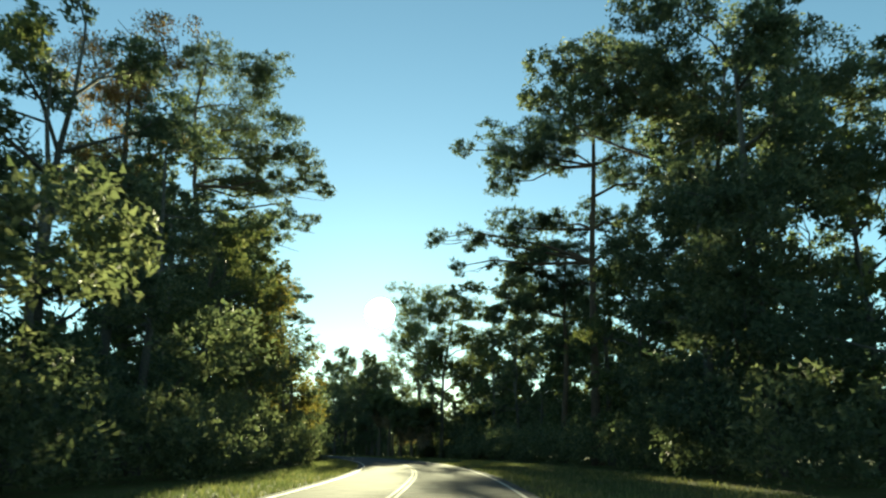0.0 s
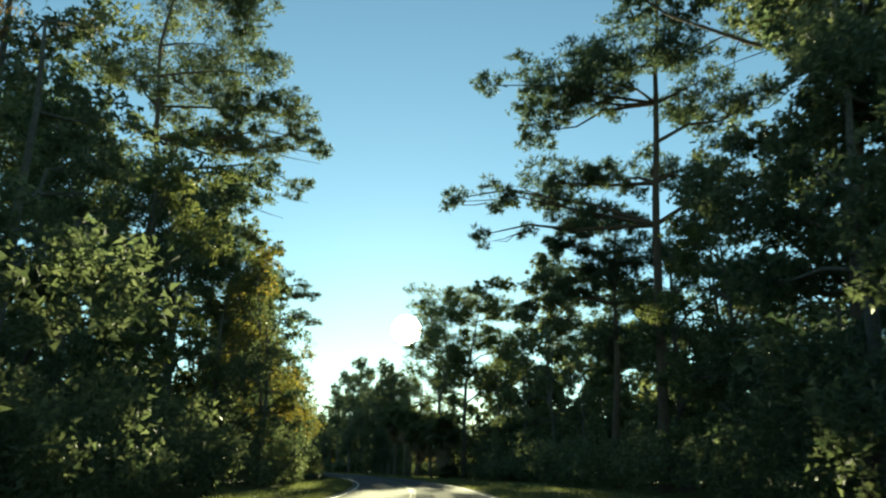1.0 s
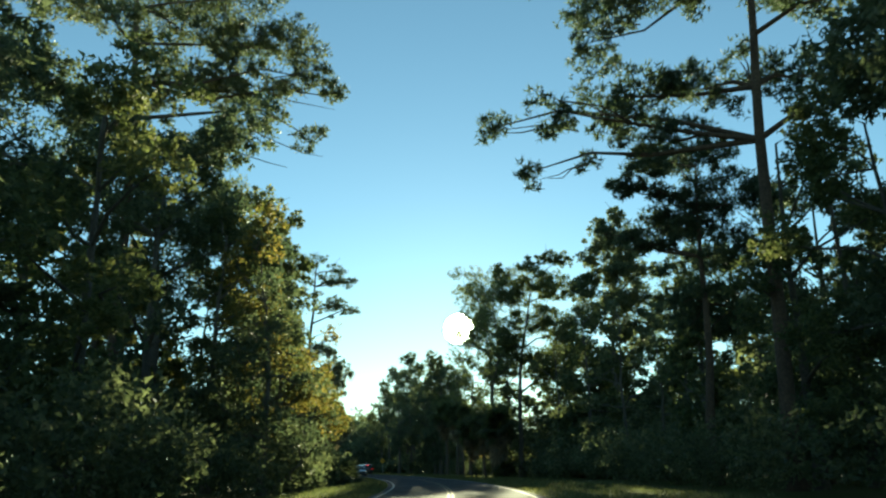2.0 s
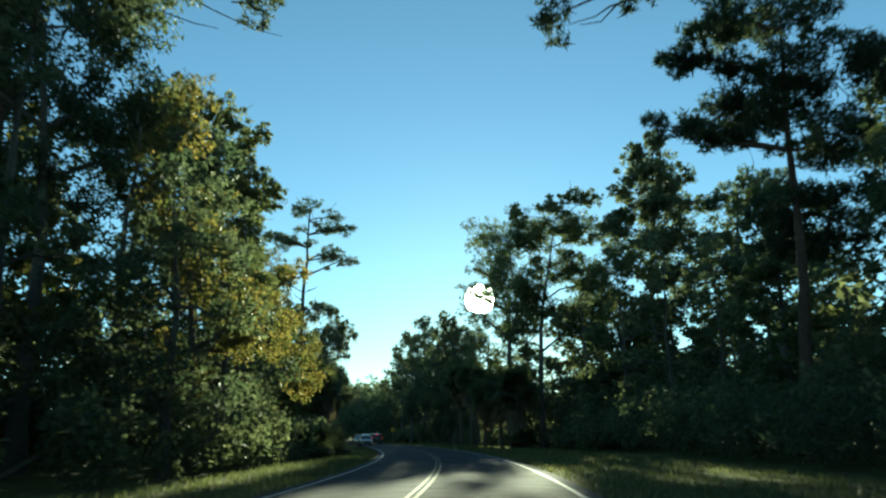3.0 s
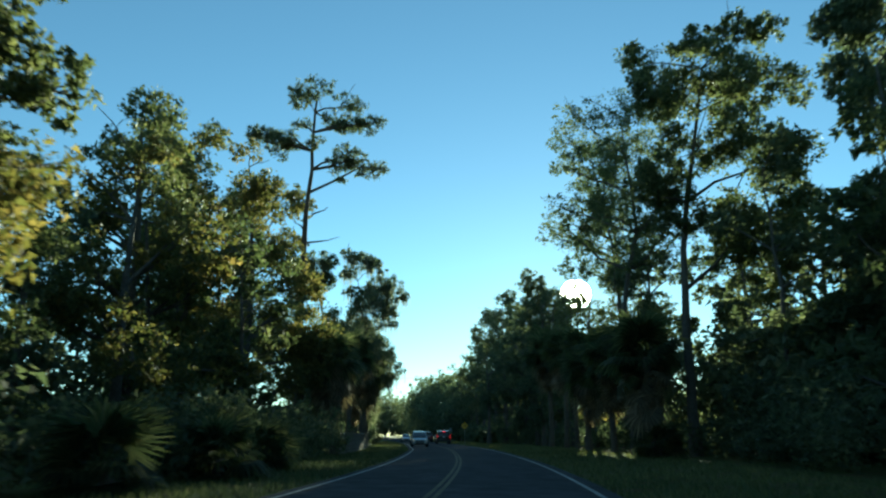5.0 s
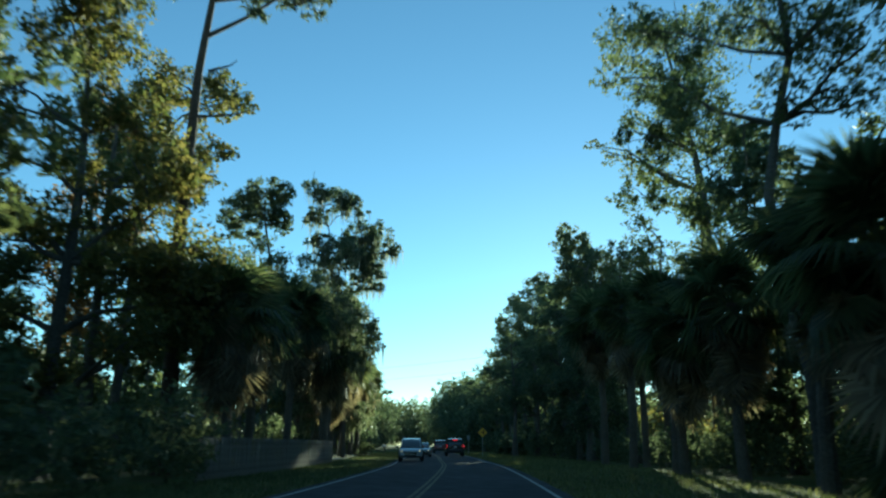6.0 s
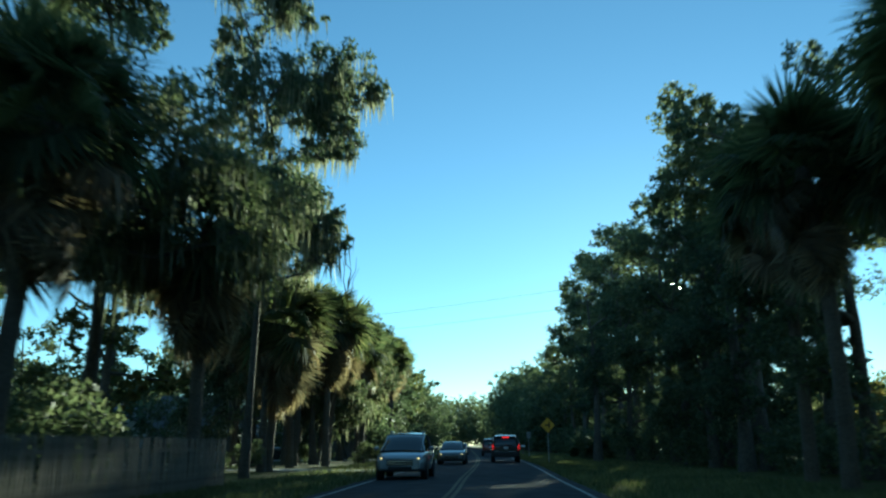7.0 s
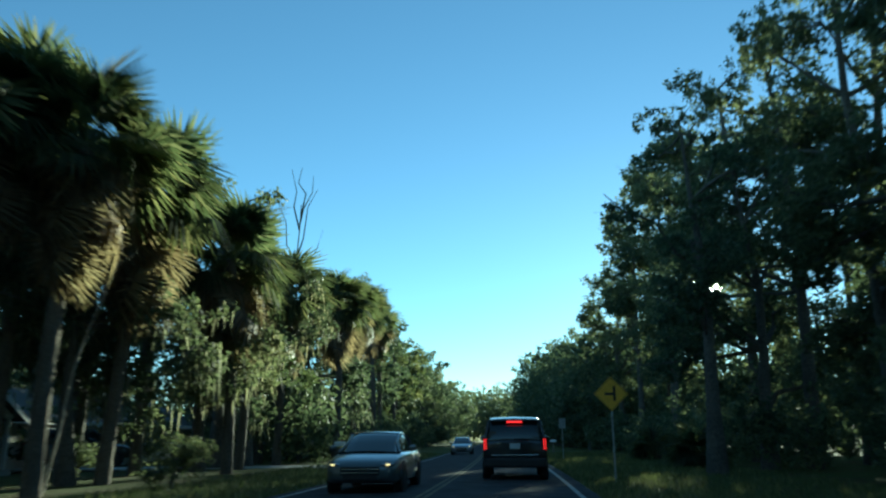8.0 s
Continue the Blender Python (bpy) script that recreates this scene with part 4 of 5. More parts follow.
# ---- vehicles ----
def wheel(parent, x, y, r, w):
    side = 1 if x > 0 else -1
    hub = new("wheel")
    hub.parent = parent
    hub.matrix_basis = pose(x, y, r, 0, 90, 0)
    bm = bmesh.new()
    prof = [(r * 0.62, -w / 2), (r * 0.93, -w / 2), (r, -w * 0.36), (r, w * 0.36), (r * 0.93, w / 2), (r * 0.62, w / 2)]
    ring = [[bm.verts.new((a * math.cos(t), a * math.sin(t), z)) for a, z in prof] for t in (2 * math.pi * k / 28 for k in range(28))]
    for k in range(28):
        for i in range(len(prof)):
            j = (i + 1) % len(prof)
            bm.faces.new((ring[k][i], ring[k][j], ring[(k + 1) % 28][j], ring[(k + 1) % 28][i]))
    part("tyre", bm, RUBBER, hub)
    bm = bmesh.new()
    bmesh.ops.create_cone(bm, cap_ends=True, segments=28, radius1=r * 0.63, radius2=r * 0.63, depth=w * 0.5)
    for k in range(5):
        t = 2 * math.pi * k / 5
        m = Matrix.Rotation(t, 4, "Z") @ Matrix.Translation((r * 0.32, 0, side * w * 0.3))
        bmesh.ops.create_cube(bm, size=1, matrix=m @ Matrix.Diagonal((r * 0.55, r * 0.14, w * 0.12, 1)))
    part("rim", bm, ALLOY, hub, "alloy wheel rim")


def loft(stations, profile):
    """A closed shell through cross-sections: profile(station) gives half an outline (x, z) from bottom centre to top centre."""
    bm = bmesh.new()
    rings = []
    for st in stations:
        half = profile(st)
        full = [(x, z) for x, z in half] + [(-x, z) for x, z in reversed(half[1:-1])]
        rings.append([bm.verts.new((x, st[0], z)) for x, z in full])
    n = len(rings[0])
    for a, b in zip(rings, rings[1:]):
        for k in range(n):
            q = (k + 1) % n
            bm.faces.new((a[k], a[q], b[q], b[k]))
    bm.faces.new(rings[0][::-1])
    bm.faces.new(rings[-1])
    return bm


def lower_profile(st):
    """Station: y, half width, underside, top."""
    y, w, zb, zt = st
    h = zt - zb
    return [(0, zb), (w * 0.86, zb), (w * 0.965, zb + 0.1 * h), (w, zb + 0.34 * h), (w, zb + 0.58 * h), (w * 0.975, zb + 0.8 * h), (w * 0.93, zb + 0.93 * h), (w * 0.84, zt), (w * 0.45, zt + 0.018), (0, zt + 0.025)]


def cabin_profile(belt, lift=0.0):
    def profile(st):
        """Station: y, half width at the belt, half width at the roof, roof height."""
        y, wb, wt, zt = st
        h = zt - belt
        return [(0, belt - 0.05), (wb, belt - 0.05), (wb + lift, belt), (wb + (wt - wb) * 0.55 + lift, belt + 0.55 * h), (wt + lift, belt + 0.88 * h), (wt * 0.93 + lift, zt - 0.015 + lift), (wt * 0.6, zt + lift), (0, zt + 0.012 + lift)]
    return profile


def at_station(stations, y):
    ys = [s[0] for s in stations]
    return [float(np.interp(y, ys, [s[k] for s in stations])) for k in range(1, len(stations[0]))]


def bar(points, r):
    return mesh_from("pillar", *tube_arrays(points, [r] * len(points), 6), (), True)


def vehicle(name, place, turn, paint, label, lower, cabin, belt, roof_span, radius, axles, head_z, tail, brake=False, lights=True, rails=False, upright=False):
    """A car that stands on its wheels and faces +y. tail: (bottom, top) of the rear lamps."""
    base = new(name)
    base.matrix_world = pose(place.x, place.y, 0.045, 0, 0, turn)
    tagged(base, label, "car")
    part("body", loft(lower, lower_profile), paint, base, smooth=True)
    part("glasshouse", loft(cabin, cabin_profile(belt)), CAR_GLASS, base, "dark tinted glass", smooth=True)
    h0, h1 = lower[0][0], lower[-1][0]
    w = max(s[1] for s in lower)
    r0, r1 = roof_span
    # roof skin
    ys = [r0 + (r1 - r0) * k / 8 for k in range(9)]
    bm = bmesh.new()
    rows = []
    for y in ys:
        wb, wt, zt = at_station(cabin, y)
        z88 = belt + 0.88 * (zt - belt)
        pts = [(wt + 0.012, z88 - 0.02), (wt + 0.012, z88), (wt * 0.93 + 0.012, zt - 0.003), (wt * 0.6, zt + 0.012), (0, zt + 0.026)]
        rows.append([bm.verts.new((x, y, z)) for x, z in pts + [(-x, z) for x, z in reversed(pts[:-1])]])
    for a, b in zip(rows, rows[1:]):
        for k in range(len(a) - 1):
            bm.faces.new((a[k], a[k + 1], b[k + 1], b[k]))
    part("roof", bm, paint, base, smooth=True)

    def side(y, f, sx):
        wb, wt, zt = at_station(cabin, y)
        z = belt + f * (zt - belt)
        x = wb + (wt - wb) * min(1.0, f / 0.88)
        return Vector((sx * (x + 0.004), y, z))
    c0, c1 = cabin[0][0], cabin[-1][0]
    for sx in (-1, 1):
        for kind, run in (("windscreen_pillar", [(c1 - 0.06, 0.0), ((c1 + r1) / 2, 0.88), (r1, 0.9)]), ("door_pillar", [(r1 - 0.75, 0.0), (r1 - 0.82, 0.9)]), ("rear_pillar", [(c0 + (0.06 if upright else 0.5), 0.0), (r0 + 0.12, 0.9)])):
            me = bar([side(y, f, sx) for y, f in run], 0.035 if kind != "rear_pillar" else 0.06)
            me.materials.append(paint if kind != "door_pillar" else PLASTIC)
            part(kind, me, paint, base)
        mx = sx * (at_station(lower, c1 - 0.5)[0] + 0.1)
        bm = bmesh.new()
        bmesh.ops.create_uvsphere(bm, u_segments=12, v_segments=8, radius=0.1, matrix=Matrix.Translation((mx, c1 - 0.5, belt + 0.1)) @ Matrix.Diagonal((1.05, 0.75, 0.8, 1)))
        part("mirror", bm, paint, base, smooth=True)
        # lamps follow the rounded corners
        yw, ztop = h1 - 0.16, head_z
        hw = at_station(lower, yw)[0]
        bm = bmesh.new()
        bmesh.ops.create_uvsphere(bm, u_segments=14, v_segments=8, radius=1.0, matrix=Matrix.Translation((sx * hw * 0.8, yw + 0.04, ztop)) @ Matrix.Rotation(sx * -0.35, 4, "Z") @ Matrix.Diagonal((0.15, 0.1, 0.036, 1)))
        lens = part("head_lamp", bm, LENS, base, "clear headlamp with a lit bulb" if lights else "", smooth=True)
        if lights:
            bm = bmesh.new()
            bmesh.ops.create_uvsphere(bm, u_segments=12, v_segments=8, radius=0.042, matrix=Matrix.Translation((sx * hw * 0.8, yw + 0.115, ztop)) @ Matrix.Diagonal((2.2, 0.7, 0.5, 1) if name == "sedan" else (1.1, 0.7, 0.9, 1)))
            part("bulb", bm, HEAD, lens, "glowing warm bulb", smooth=True)
        tw = at_station(lower, h0 + 0.1)[0]
        bm = boxed(min(sx * (tw - 0.13), sx * (tw + 0.004)), max(sx * (tw - 0.13), sx * (tw + 0.004)), h0 + 0.0, h0 + 0.16, tail[0], tail[1], bevel=0.025)
        lamp_ob = part("tail_lamp", bm, TAIL_OFF, base, "red rear lamp")
        if brake:
            for k in (0.035, 0.09):
                x = sx * (tw - k)
                part("lit_bar", boxed(x - 0.011, x + 0.011, h0 - 0.008, h0 + 0.02, tail[0] + 0.05, tail[1] - 0.05, bevel=0.006), TAIL, lamp_ob, "glowing red lamp bar")
        for y in axles:
            ww = at_station(lower, y)[0]
            arch = bmesh.new()
            bmesh.ops.create_cone(arch, cap_ends=True, segments=28, radius1=radius + 0.06, radius2=radius + 0.06, depth=0.06, matrix=Matrix.Translation((sx * (ww - 0.02), y, radius + 0.02)) @ Matrix.Rotation(math.pi / 2, 4, "Y"))
            part("wheel_arch", arch, PLASTIC, base)
            wheel(base, sx * (ww - 0.105), y, radius, 0.25)
        part("door_handle", boxed(min(sx * (w - 0.01), sx * (w + 0.02)), max(sx * (w - 0.01), sx * (w + 0.02)), r1 - 0.7, r1 - 0.52, belt - 0.16, belt - 0.13, bevel=0.008), CHROME, base)
        if rails:
            pts = []
            for y in (r0 + 0.15, r0 + 0.25, (r0 + r1) / 2, r1 - 0.3, r1 - 0.2):
                wb, wt, zt = at_station(cabin, y)
                pts.append(Vector((sx * wt * 0.88, y, zt + (0.07 if r0 + 0.2 < y < r1 - 0.25 else 0.0))))
            me = bar(pts, 0.018)
            me.materials.append(CHROME)
            part("roof_rail", me, CHROME, base, "bright roof rail")
    # front and rear fittings
    fw = at_station(lower, h1 - 0.1)[0]
    part("grille", boxed(-fw * 0.62, fw * 0.62, h1 - 0.1, h1 + 0.012, head_z - 0.24, head_z - 0.04, bevel=0.03), PLASTIC, base)
    for k in (0.1, 0.18):
        part("grille_bar", boxed(-fw * 0.58, fw * 0.58, h1 + 0.008, h1 + 0.022, head_z - k - 0.012, head_z - k + 0.012), CHROME, base)
    part("air_intake", boxed(-fw * 0.55, fw * 0.55, h1 - 0.12, h1 + 0.004, lower[-1][2] - 0.02, lower[-1][2] + 0.1, bevel=0.02), PLASTIC, base)
    zt = lower[0][3]
    mid = (tail[0] + tail[1]) / 2
    part("number_plate", boxed(-0.16, 0.16, h0 - 0.016, h0 + 0.02, mid - 0.14, mid + 0.02, bevel=0.004), PLATE, base, "pale number plate")
    part("trim_strip", boxed(-w * 0.72, w * 0.72, h0 - 0.012, h0 + 0.02, tail[0] - 0.13, tail[0] - 0.1, bevel=0.004), CHROME, base, "thin chrome strip")
    part("rear_bumper", boxed(-w * 0.93, w * 0.93, h0 - 0.05, h0 + 0.2, lower[1][2] - 0.02, lower[1][2] + 0.26, bevel=0.06), PLASTIC if upright else paint, base)
    if upright:
        wb, wt, zz = at_station(cabin, r0)
        part("spoiler", boxed(-wt * 0.95, wt * 0.95, r0 - 0.2, r0 + 0.1, zz - 0.02, zz + 0.03, bevel=0.015), paint, base)
        if brake:
            part("brake_lamp", boxed(-0.24, 0.24, r0 - 0.212, r0 - 0.17, zz - 0.065, zz - 0.022, bevel=0.006), BRAKE, base, "glowing red high brake lamp")
        part("rear_wiper", boxed(-0.02, 0.42, h0 + 0.0, h0 + 0.03, belt + 0.06, belt + 0.08), PLASTIC, base)
    return base


def suv(place, turn, paint, label, brake=False, k=1.0):
    lower = [(-2.55 * k, 0.9, 0.5, 1.1), (-2.5 * k, 0.97, 0.4, 1.16), (-2.2 * k, 1.0, 0.36, 1.19), (-1.0 * k, 1.01, 0.34, 1.19), (0.6 * k, 1.01, 0.34, 1.17), (1.3 * k, 1.0, 0.34, 1.14), (2.0 * k, 0.98, 0.36, 1.08), (2.4 * k, 0.93, 0.4, 1.0), (2.53 * k, 0.86, 0.46, 0.9)]
    cabin = [(-2.46 * k, 0.9, 0.78, 1.26), (-2.36 * k, 0.93, 0.79, 1.62), (-2.2 * k, 0.94, 0.79, 1.84), (-1.6 * k, 0.95, 0.8, 1.89), (-0.4 * k, 0.95, 0.8, 1.9), (0.35 * k, 0.94, 0.79, 1.85), (0.7 * k, 0.93, 0.78, 1.68), (1.05 * k, 0.9, 0.78, 1.42), (1.4 * k, 0.86, 0.76, 1.2)]
    return vehicle("suv", place, turn, paint, label, lower, cabin, 1.16, (-2.24 * k, 0.3 * k), 0.39, (-1.55 * k, 1.6 * k), 0.9, (0.86, 1.28), brake, False, False, True)


def crossover(place, turn, paint, label):
    lower = [(-2.25, 0.8, 0.45, 0.98), (-2.18, 0.88, 0.34, 1.04), (-1.8, 0.93, 0.28, 1.06), (-0.6, 0.945, 0.26, 1.04), (0.6, 0.945, 0.26, 1.02), (1.2, 0.935, 0.26, 1.0), (1.75, 0.9, 0.28, 0.92), (2.1, 0.83, 0.32, 0.83), (2.26, 0.72, 0.38, 0.73)]
    cabin = [(-2.1, 0.78, 0.66, 1.1), (-1.85, 0.82, 0.68, 1.38), (-1.55, 0.84, 0.69, 1.56), (-1.0, 0.86, 0.7, 1.65), (-0.2, 0.87, 0.71, 1.67), (0.3, 0.87, 0.7, 1.62), (0.7, 0.86, 0.7, 1.46), (1.1, 0.84, 0.7, 1.24), (1.5, 0.8, 0.68, 1.03)]
    return vehicle("crossover", place, turn, paint, label, lower, cabin, 1.0, (-1.55, 0.3), 0.36, (-1.35, 1.4), 0.74, (0.86, 1.04), False, True, True, True)


def sedan(place, turn, paint, label, lights=True):
    lower = [(-2.4, 0.72, 0.42, 0.82), (-2.32, 0.82, 0.3, 0.92), (-2.0, 0.89, 0.22, 0.97), (-1.2, 0.92, 0.2, 0.96), (0.0, 0.925, 0.2, 0.95), (1.0, 0.92, 0.2, 0.93), (1.65, 0.9, 0.21, 0.85), (2.1, 0.84, 0.23, 0.76), (2.33, 0.74, 0.28, 0.66), (2.4, 0.62, 0.34, 0.58)]
    cabin = [(-1.95, 0.74, 0.6, 0.97), (-1.5, 0.78, 0.6, 1.2), (-1.0, 0.8, 0.6, 1.37), (-0.4, 0.82, 0.62, 1.43), (0.15, 0.82, 0.62, 1.42), (0.5, 0.81, 0.62, 1.32), (0.9, 0.79, 0.62, 1.14), (1.3, 0.75, 0.62, 0.95)]
    return vehicle("sedan", place, turn, paint, label, lower, cabin, 0.92, (-1.0, 0.25), 0.33, (-1.4, 1.42), 0.66, (0.72, 0.86), False, lights)


suv(on_road(190.3, 0.1), road_turn(190.3), BLACK_PAINT, "black full-size suv with lit brake lamps on the road", True)
crossover(on_road(162.0, -4.15), road_turn(163.5) + 180, SILVER_PAINT, "silver oncoming crossover with headlamps lit")
sedan(on_road(184, -3.5), road_turn(184) + 180, GREY_PAINT, "grey oncoming sedan with headlamps lit")
sedan(on_road(232, -3.7), road_turn(232) + 180, SILVER_PAINT, "pale oncoming car further along the road")
suv(on_road(222, -0.3), road_turn(222), RED_PAINT, "dark red vehicle further ahead on the road", False, 0.95)
suv(Vector((-56.6, 189.8, 0)), road_turn(190) - 35, BLACK_PAINT, "dark suv parked in front of the low house", False, 0.92)
sedan(Vector((-57.2, 206.3, 0)), road_turn(190) + 215, SILVER_PAINT, "pale car parked under the palms", False)


# ---- road signs and roadside things ----
def warning_sign(place, turn):
    base = new("warning_sign")
    base.matrix_world = pose(place.x, place.y, 0, 0, 0, turn)
    tagged(base, "yellow diamond side-road warning sign on a steel post", "road sign")
    part("post", boxed(-0.03, 0.03, 0.0, 0.05, -0.3, 3.1, bevel=0.008), GALVANISED, base, "grey steel post")
    s = 0.762 / math.sqrt(2)

    def diamond(r, y0, y1):
        bm = bmesh.new()
        a = [bm.verts.new((x * r, y0, 2.62 + z * r)) for x, z in ((0, -1), (1, 0), (0, 1), (-1, 0))]
        b = [bm.verts.new((x * r, y1, 2.62 + z * r)) for x, z in ((0, -1), (1, 0), (0, 1), (-1, 0))]
        bm.faces.new(a)
        bm.faces.new(b[::-1])
        for i in range(4):
            j = (i + 1) % 4
            bm.faces.new((a[j], a[i], b[i], b[j]))
        bmesh.ops.bevel(bm, geom=[e for e in bm.edges if abs(e.verts[0].co.y - e.verts[1].co.y) > 1e-4], offset=0.035, segments=3, affect="EDGES", profile=0.5)
        return bm
    face = part("panel", diamond(s, -0.006, 0.0), SIGN_YELLOW, base, "yellow diamond panel")
    part("border", diamond(s * 0.94, -0.0075, -0.006), SIGN_BLACK, face)
    part("field", diamond(s * 0.91, -0.009, -0.0075), SIGN_YELLOW, face)
    part("main_road_bar", boxed(0.06, 0.14, -0.013, -0.009, 2.40, 2.86), SIGN_BLACK, face)
    part("side_road_bar", boxed(-0.2, 0.06, -0.013, -0.009, 2.58, 2.66), SIGN_BLACK, face)


warning_sign(Vector((-28.6, 185.0, 0)), road_turn(186) + 3)

p = on_road(216, 3.6)
back = new("small_sign")
back.matrix_world = pose(p.x, p.y, 0, 0, 0, road_turn(216) + 8)
tagged(back, "small grey roadside sign on a steel post", "road sign")
part("post", boxed(-0.03, 0.03, 0, 0.05, -0.3, 2.6, bevel=0.008), GALVANISED, back)
part("panel", boxed(-0.22, 0.22, -0.006, 0.0, 1.95, 2.6, bevel=0.002), GALVANISED, back, "pale grey panel")


def mailbox(place, turn):
    base = new("mailbox")
    base.matrix_world = pose(place.x, place.y, 0, 0, 0, turn)
    tagged(base, "pale mailbox on a wooden post beside the road", "mailbox")
    part("post", boxed(-0.05, 0.05, -0.05, 0.05, -0.3, 1.0, bevel=0.01), FENCE_WOOD, base)
    bm = bmesh.new()
    side = [(-0.1, 1.0)] + [(0.1 * -math.cos(a), 1.12 + 0.1 * math.sin(a)) for a in (math.pi * k / 10 for k in range(11))] + [(0.1, 1.0)]
    a = [bm.verts.new((x, -0.26, z)) for x, z in side]
    b = [bm.verts.new((x, 0.26, z)) for x, z in side]
    bm.faces.new(a)
    bm.faces.new(b[::-1])
    for i in range(len(side)):
        j = (i + 1) % len(side)
        bm.faces.new((a[j], a[i], b[i], b[j]))
    body = part("box", bm, TRIM, base, "white rounded box")
    part("flag", boxed(0.1, 0.108, -0.1, -0.06, 1.1, 1.3), RED_PAINT, body, "small red flag")


for s, d in ((236, 4.4), (262, 4.6), (201, -8.2)):
    p = on_road(s, d)
    mailbox(p, road_turn(s) + 90)


# ---- driveway, low house, carport ----
def strip(name, a, b, width, z, mat, label, category):
    t = (b - a).normalized()
    n = Vector((-t.y, t.x, 0)) * width / 2
    bm = bmesh.new()
    q = [a - n, b - n * 0.8, b + n * 0.8, a + n]
    lo = [bm.verts.new((v.x, v.y, z - 0.06)) for v in q]
    hi = [bm.verts.new((v.x, v.y, z)) for v in q]
    bm.faces.new(hi)
    for i in range(4):
        j = (i + 1) % 4
        bm.faces.new((lo[i], lo[j], hi[j], hi[i]))
    me = bpy.data.meshes.new(name)
    bmesh.ops.recalc_face_normals(bm, faces=bm.faces)
    bm.to_mesh(me)
    bm.free()
    me.materials.append(mat)
    return tagged(new(name, me), label, category, "", "structure")


strip("driveway", on_road(203, -5.7), on_road(200, -26), 4.2, 0.03, CONCRETE, "pale concrete driveway crossing the grass", "driveway")
strip("driveway", on_road(172, -5.7), on_road(174, -24), 3.6, 0.03, CONCRETE, "pale concrete driveway crossing the verge", "driveway")


def slab(outline, y0, y1, along="y"):
    """A prism from an outline in (x, z), or in (y, z) when it runs along x."""
    bm = bmesh.new()
    at = (lambda p, t: (p[0], t, p[1])) if along == "y" else (lambda p, t: (t, p[0], p[1]))
    a = [bm.verts.new(at(p, y0)) for p in outline]
    b = [bm.verts.new(at(p, y1)) for p in outline]
    bm.faces.new(a)
    bm.faces.new(b[::-1])
    n = len(outline)
    for i in range(n):
        j = (i + 1) % n
        bm.faces.new((a[j], a[i], b[i], b[j]))
    return bm


def house(place, turn):
    """A long low house whose front faces -y, with a gabled porch on it."""
    base = new("house")
    base.matrix_world = pose(place.x, place.y, 0, 0, 0, turn)
    tagged(base, "long low pale house with shingled roof and gabled porch", "house")
    x0, x1, deep, eave, ridge = -10.0, 29.0, 9.0, 2.45, 4.2
    part("wall", slab([(0, -0.2), (deep, -0.2), (deep, eave), (deep / 2, ridge), (0, eave)], x0, x1, "x"), SIDING, base, "pale siding wall")
    k = (ridge - eave) / (deep / 2)
    for y, sgn in ((0, -1), (deep, 1)):
        tip = y + sgn * 0.6
        low = eave - 0.6 * k
        roof = part("roof", slab([(tip, low + 0.03), (deep / 2, ridge + 0.03), (deep / 2, ridge + 0.17), (tip, low + 0.17)], x0 - 0.4, x1 + 0.4, "x"), SHINGLE, base, "grey shingle roof")
        part("fascia", slab([(tip + sgn * 0.03, low - 0.05), (tip + sgn * 0.003, low - 0.05), (tip + sgn * 0.003, low + 0.16), (tip + sgn * 0.03, low + 0.16)], x0 - 0.4, x1 + 0.4, "x"), TRIM, roof, "white fascia board")
    gx, gw, gz, out = -1.5, 4.6, 5.0, -1.8
    part("gable_wall", slab([(gx - gw + 0.4, 2.5), (gx + gw - 0.4, 2.5), (gx, gz - 0.15)], out, out + 0.15), SIDING, base, "pale boarded gable")
    kk = (gz - 2.35) / gw
    for sx in (-1, 1):
        roof = part("porch_roof", slab([(gx, gz), (gx + sx * (gw + 0.3), 2.35 - 0.3 * kk), (gx + sx * (gw + 0.3), 2.49 - 0.3 * kk), (gx, gz + 0.14)], out - 0.4, 3.0), SHINGLE, base, "grey shingle roof")
        part("bargeboard", slab([(gx, gz - 0.16), (gx + sx * (gw + 0.3), 2.19 - 0.3 * kk), (gx + sx * (gw + 0.3), 2.46 - 0.3 * kk), (gx, gz + 0.1)], out - 0.44, out - 0.403), TRIM, roof, "white painted board")
        part("porch_post", boxed(gx + sx * (gw - 0.5) - 0.08, gx + sx * (gw - 0.5) + 0.08, out, out + 0.16, -0.2, 2.5, bevel=0.01), TRIM, base, "white square post")
    part("porch_beam", boxed(gx - gw + 0.3, gx + gw - 0.3, out - 0.01, out + 0.17, 2.32, 2.5, bevel=0.01), TRIM, base, "white beam")
    part("porch_floor", boxed(gx - gw + 0.2, gx + gw - 0.2, out - 0.1, -0.003, -0.2, 0.12), CONCRETE, base)
    part("door", boxed(gx - 0.46, gx + 0.46, -0.05, -0.003, 0.13, 2.15, bevel=0.01), FENCE_WOOD, base, "brown front door")
    for x in (-8.0, gx - 2.6, gx + 2.6, 8.0, 13.0, 19.0):
        win = part("window", boxed(x - 0.7, x + 0.7, -0.05, -0.003, 0.85, 2.05), TRIM, base, "white window frame")
        for sx in (-1, 1):
            part("pane", boxed(x + sx * 0.33 - 0.28, x + sx * 0.33 + 0.28, -0.06, -0.052, 0.93, 1.97), WINDOW, win)


house(on_road(194, -24), road_turn(200) + 90)


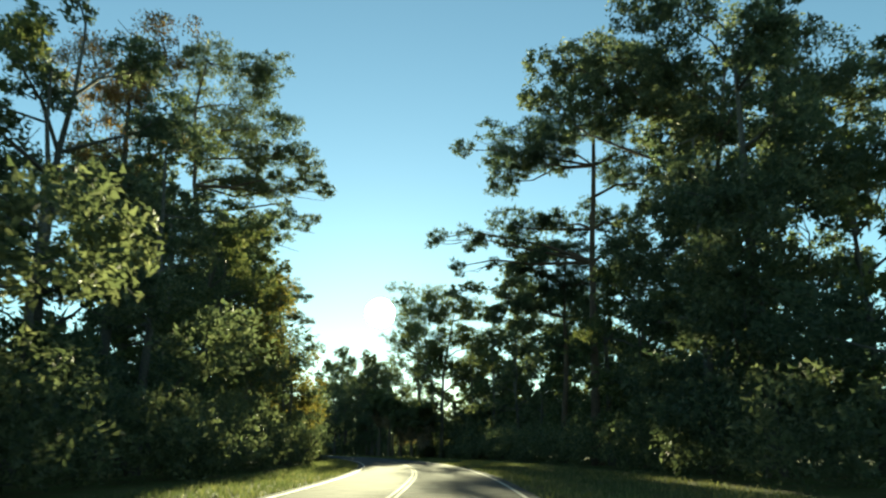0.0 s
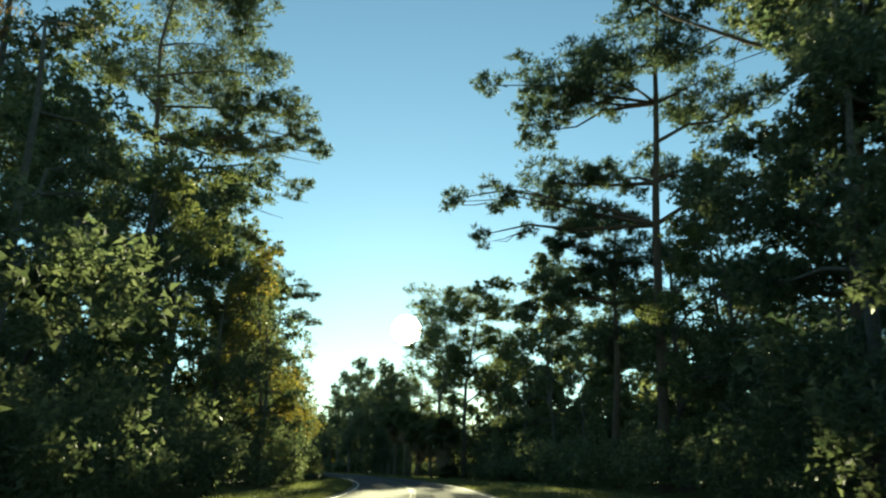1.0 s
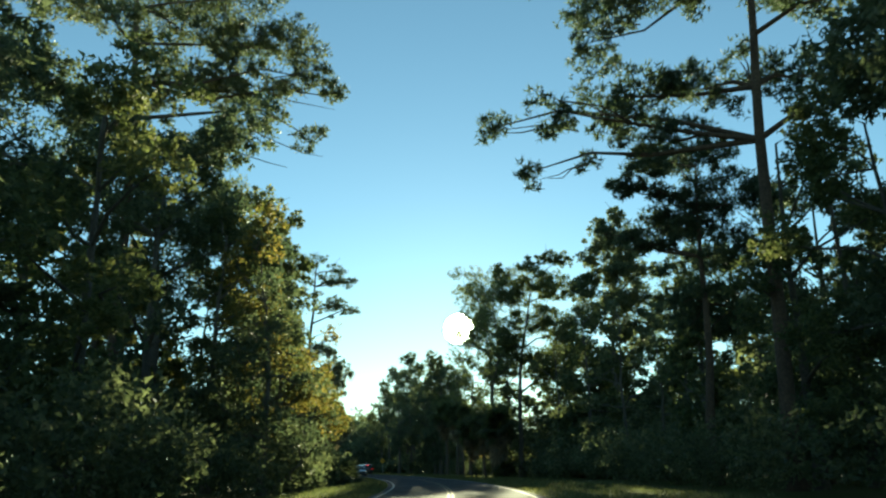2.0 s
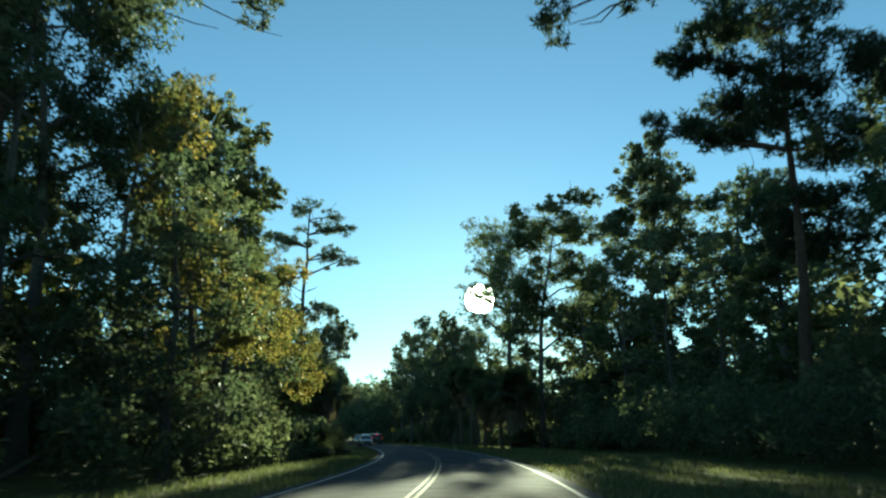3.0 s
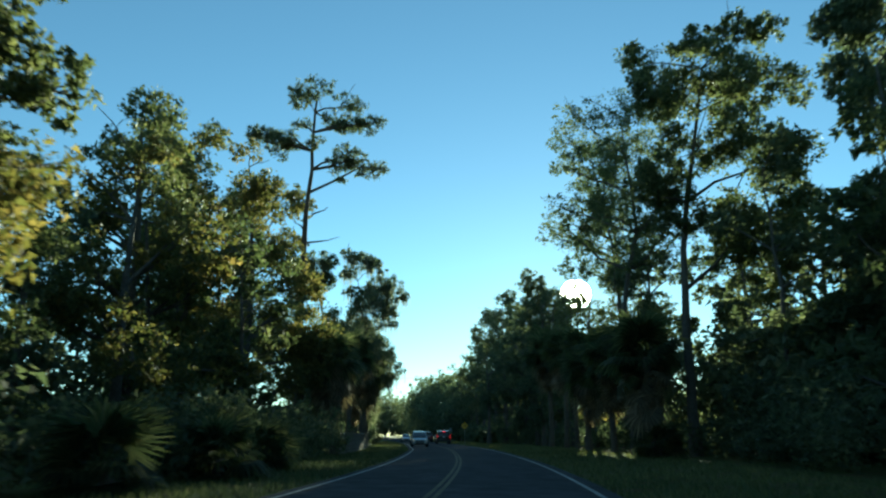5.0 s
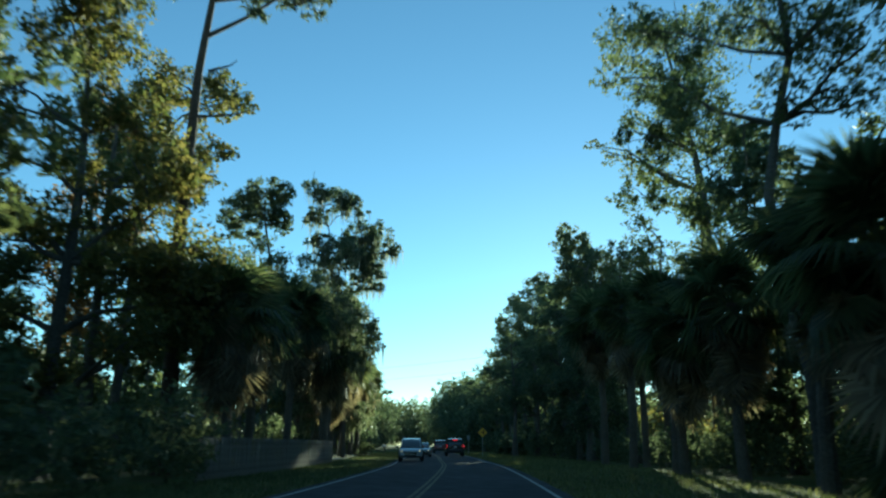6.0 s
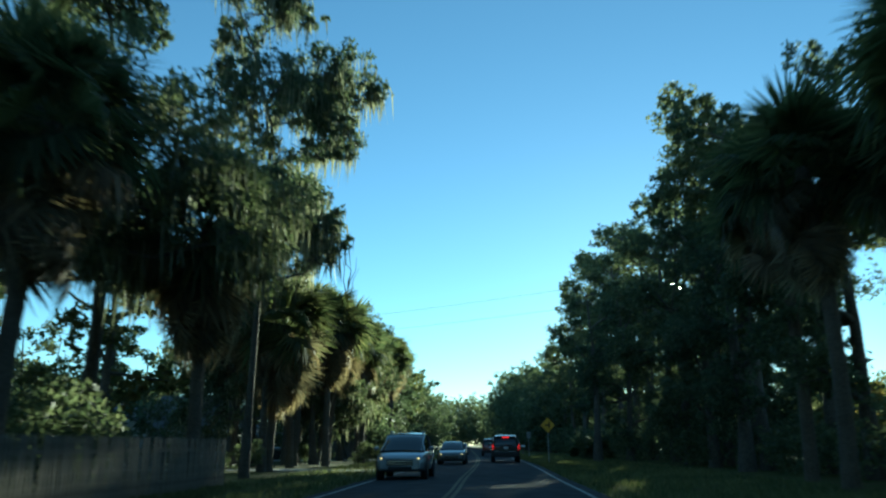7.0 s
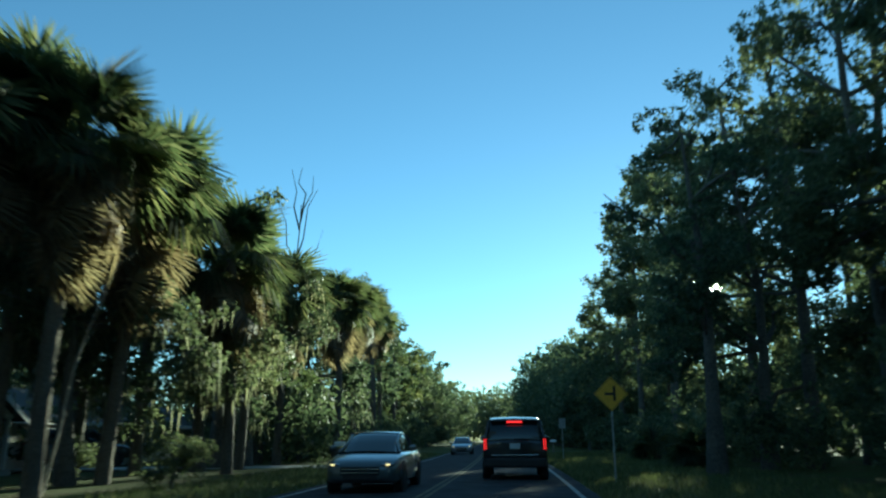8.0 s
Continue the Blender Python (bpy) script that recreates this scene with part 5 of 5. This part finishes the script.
# ---- picket fence along the verge ----
fence = new("picket_fence")
tagged(fence, "weathered grey wooden picket fence along the verge", "fence")
bm = bmesh.new()
side = [(-0.05, 0.04), (0.05, 0.04), (0.05, 1.42), (0.0, 1.5), (-0.05, 1.42)]
a = [bm.verts.new((x, -0.011, z)) for x, z in side]
b = [bm.verts.new((x, 0.011, z)) for x, z in side]
bm.faces.new(a)
bm.faces.new(b[::-1])
for i in range(5):
    j = (i + 1) % 5
    bm.faces.new((a[j], a[i], b[i], b[j]))
picket = bpy.data.meshes.new("picket")
bmesh.ops.recalc_face_normals(bm, faces=bm.faces)
bm.to_mesh(picket)
bm.free()
picket.materials.append(FENCE_WOOD)
fr = np.random.default_rng(5)
F0, F1, FD = 127.0, 157.0, -9.6
for s in np.arange(F0, F1, 0.155):
    ob = new("picket", picket)
    q = on_road(float(s), FD)
    ob.parent = fence
    ob.matrix_basis = pose(q.x, q.y, float(fr.normal()) * 0.012, float(fr.normal()) * 0.8, float(fr.normal()) * 0.8, road_turn(s) + 90 + float(fr.normal()) * 1.5)
for s in np.arange(F0, F1 + 0.1, 2.5):
    q = on_road(float(s), FD - 0.06)
    ob = part("fence_post", boxed(-0.05, 0.05, -0.05, 0.05, -0.3, 1.45, bevel=0.01), FENCE_WOOD, fence)
    ob.matrix_basis = pose(q.x, q.y, 0, 0, 0, road_turn(s))
    if s < F1 - 1:
        for z in (0.35, 1.15):
            r = on_road(float(s + 2.5), FD - 0.035)
            o = on_road(float(s), FD - 0.035)
            ob = part("rail", boxed(0, (r - o).length, -0.02, 0.02, z - 0.045, z + 0.045), FENCE_WOOD, fence)
            ob.matrix_basis = pose(o.x, o.y, 0, 0, 0, road_turn(s) + 90)


# ---- overhead cables ----
def cable(a, b, sag, label):
    pts = [Vector(a).lerp(Vector(b), i / 24) + Vector((0, 0, -sag * 4 * (i / 24) * (1 - i / 24))) for i in range(25)]
    tagged(new("overhead_cable", mesh_from("overhead_cable", *tube_arrays(pts, [0.006] * 25, 5), (WIRE,))), label, "cable", "cables over the road")


cable(on_road(169.5, -13, 6.3), on_road(168.5, 13, 9.05), 0.25, "thin black cable strung across the road")
cable(on_road(172.0, -13, 7.5), on_road(171.0, 13, 10.6), 0.25, "thin black cable strung high across the road")

# ---- saw palmettos ----
for i, (s, d) in enumerate([(98, -9.0), (104, -9.5), (92, -9.6), (118, 9.2), (200, 8.6), (212, 8.8)]):
    q = on_road(s, d)
    palm("saw_palmetto", q.x, q.y, 0.5, 300 + i, "low saw palmetto with green fan fronds", 0.0, 0.1, 1.1)


# ---- grass along the verges ----
def verge(d0, d1, s0, s1, count, seed):
    r = np.random.default_rng(seed)
    ss, dd = r.uniform(s0, s1, count), d0 + (d1 - d0) * r.random(count)
    x, y, h = (np.interp(ss, STEPS, a) for a in (_x, _y, _h))
    p = np.stack([x + dd * np.cos(h), y + dd * np.sin(h), np.full(count, -0.02)], 1)
    a = r.uniform(0, 2 * math.pi, count)
    w = np.stack([np.cos(a), np.sin(a), np.zeros(count)], 1) * r.uniform(0.01, 0.03, (count, 1))
    t = r.normal(size=(count, 3)) * 0.06
    t[:, 2] = r.uniform(0.06, 0.22, count)
    v = np.stack([p - w, p + w, p + t], 1).reshape(-1, 3)
    tagged(new("verge_grass", array_mesh("verge_grass", v, 3, GRASS)), "short rough green grass beside the road", "grass", "", "stuff")


verge(2.0, 9.5, 150, 240, 42000, 51)
verge(2.0, 9.5, 20, 150, 28000, 54)
verge(-10, -5.6, 20, 240, 44000, 52)


# ---- a thin bare sapling leaning between the palms ----
def sapling(x, y, height, lean, seed):
    r = np.random.default_rng(seed)
    base = new("sapling")
    base.matrix_world = pose(x, y, 0, 0, 0, road_turn(180))
    tagged(base, "thin pale bare sapling leaning beside the palms", "sapling")
    pts = [Vector((lean * f ** 1.3 + 0.06 * math.sin(9 * f), 0.05 * math.sin(7 * f), height * f - 0.2 * (f == 0))) for f in (k / 12 for k in range(13))]
    part("stem", mesh_from("stem", *tube_arrays(pts, [0.05 - 0.035 * k / 12 for k in range(13)], 7), (PALE_BARK,), True), PALE_BARK, base)
    for k in (7, 9, 10, 11):
        a = float(r.uniform(0, 6.28))
        tip = pts[k] + Vector((math.cos(a), math.sin(a), 1.1)) * float(r.uniform(0.4, 0.8))
        part("twig", mesh_from("twig", *limb(r, pts[k], tip, 0.014, 0.005), (PALE_BARK,), True), PALE_BARK, base)


q = on_road(183.5, -12.4)
sapling(q.x, q.y, 6.4, 1.5, 12)
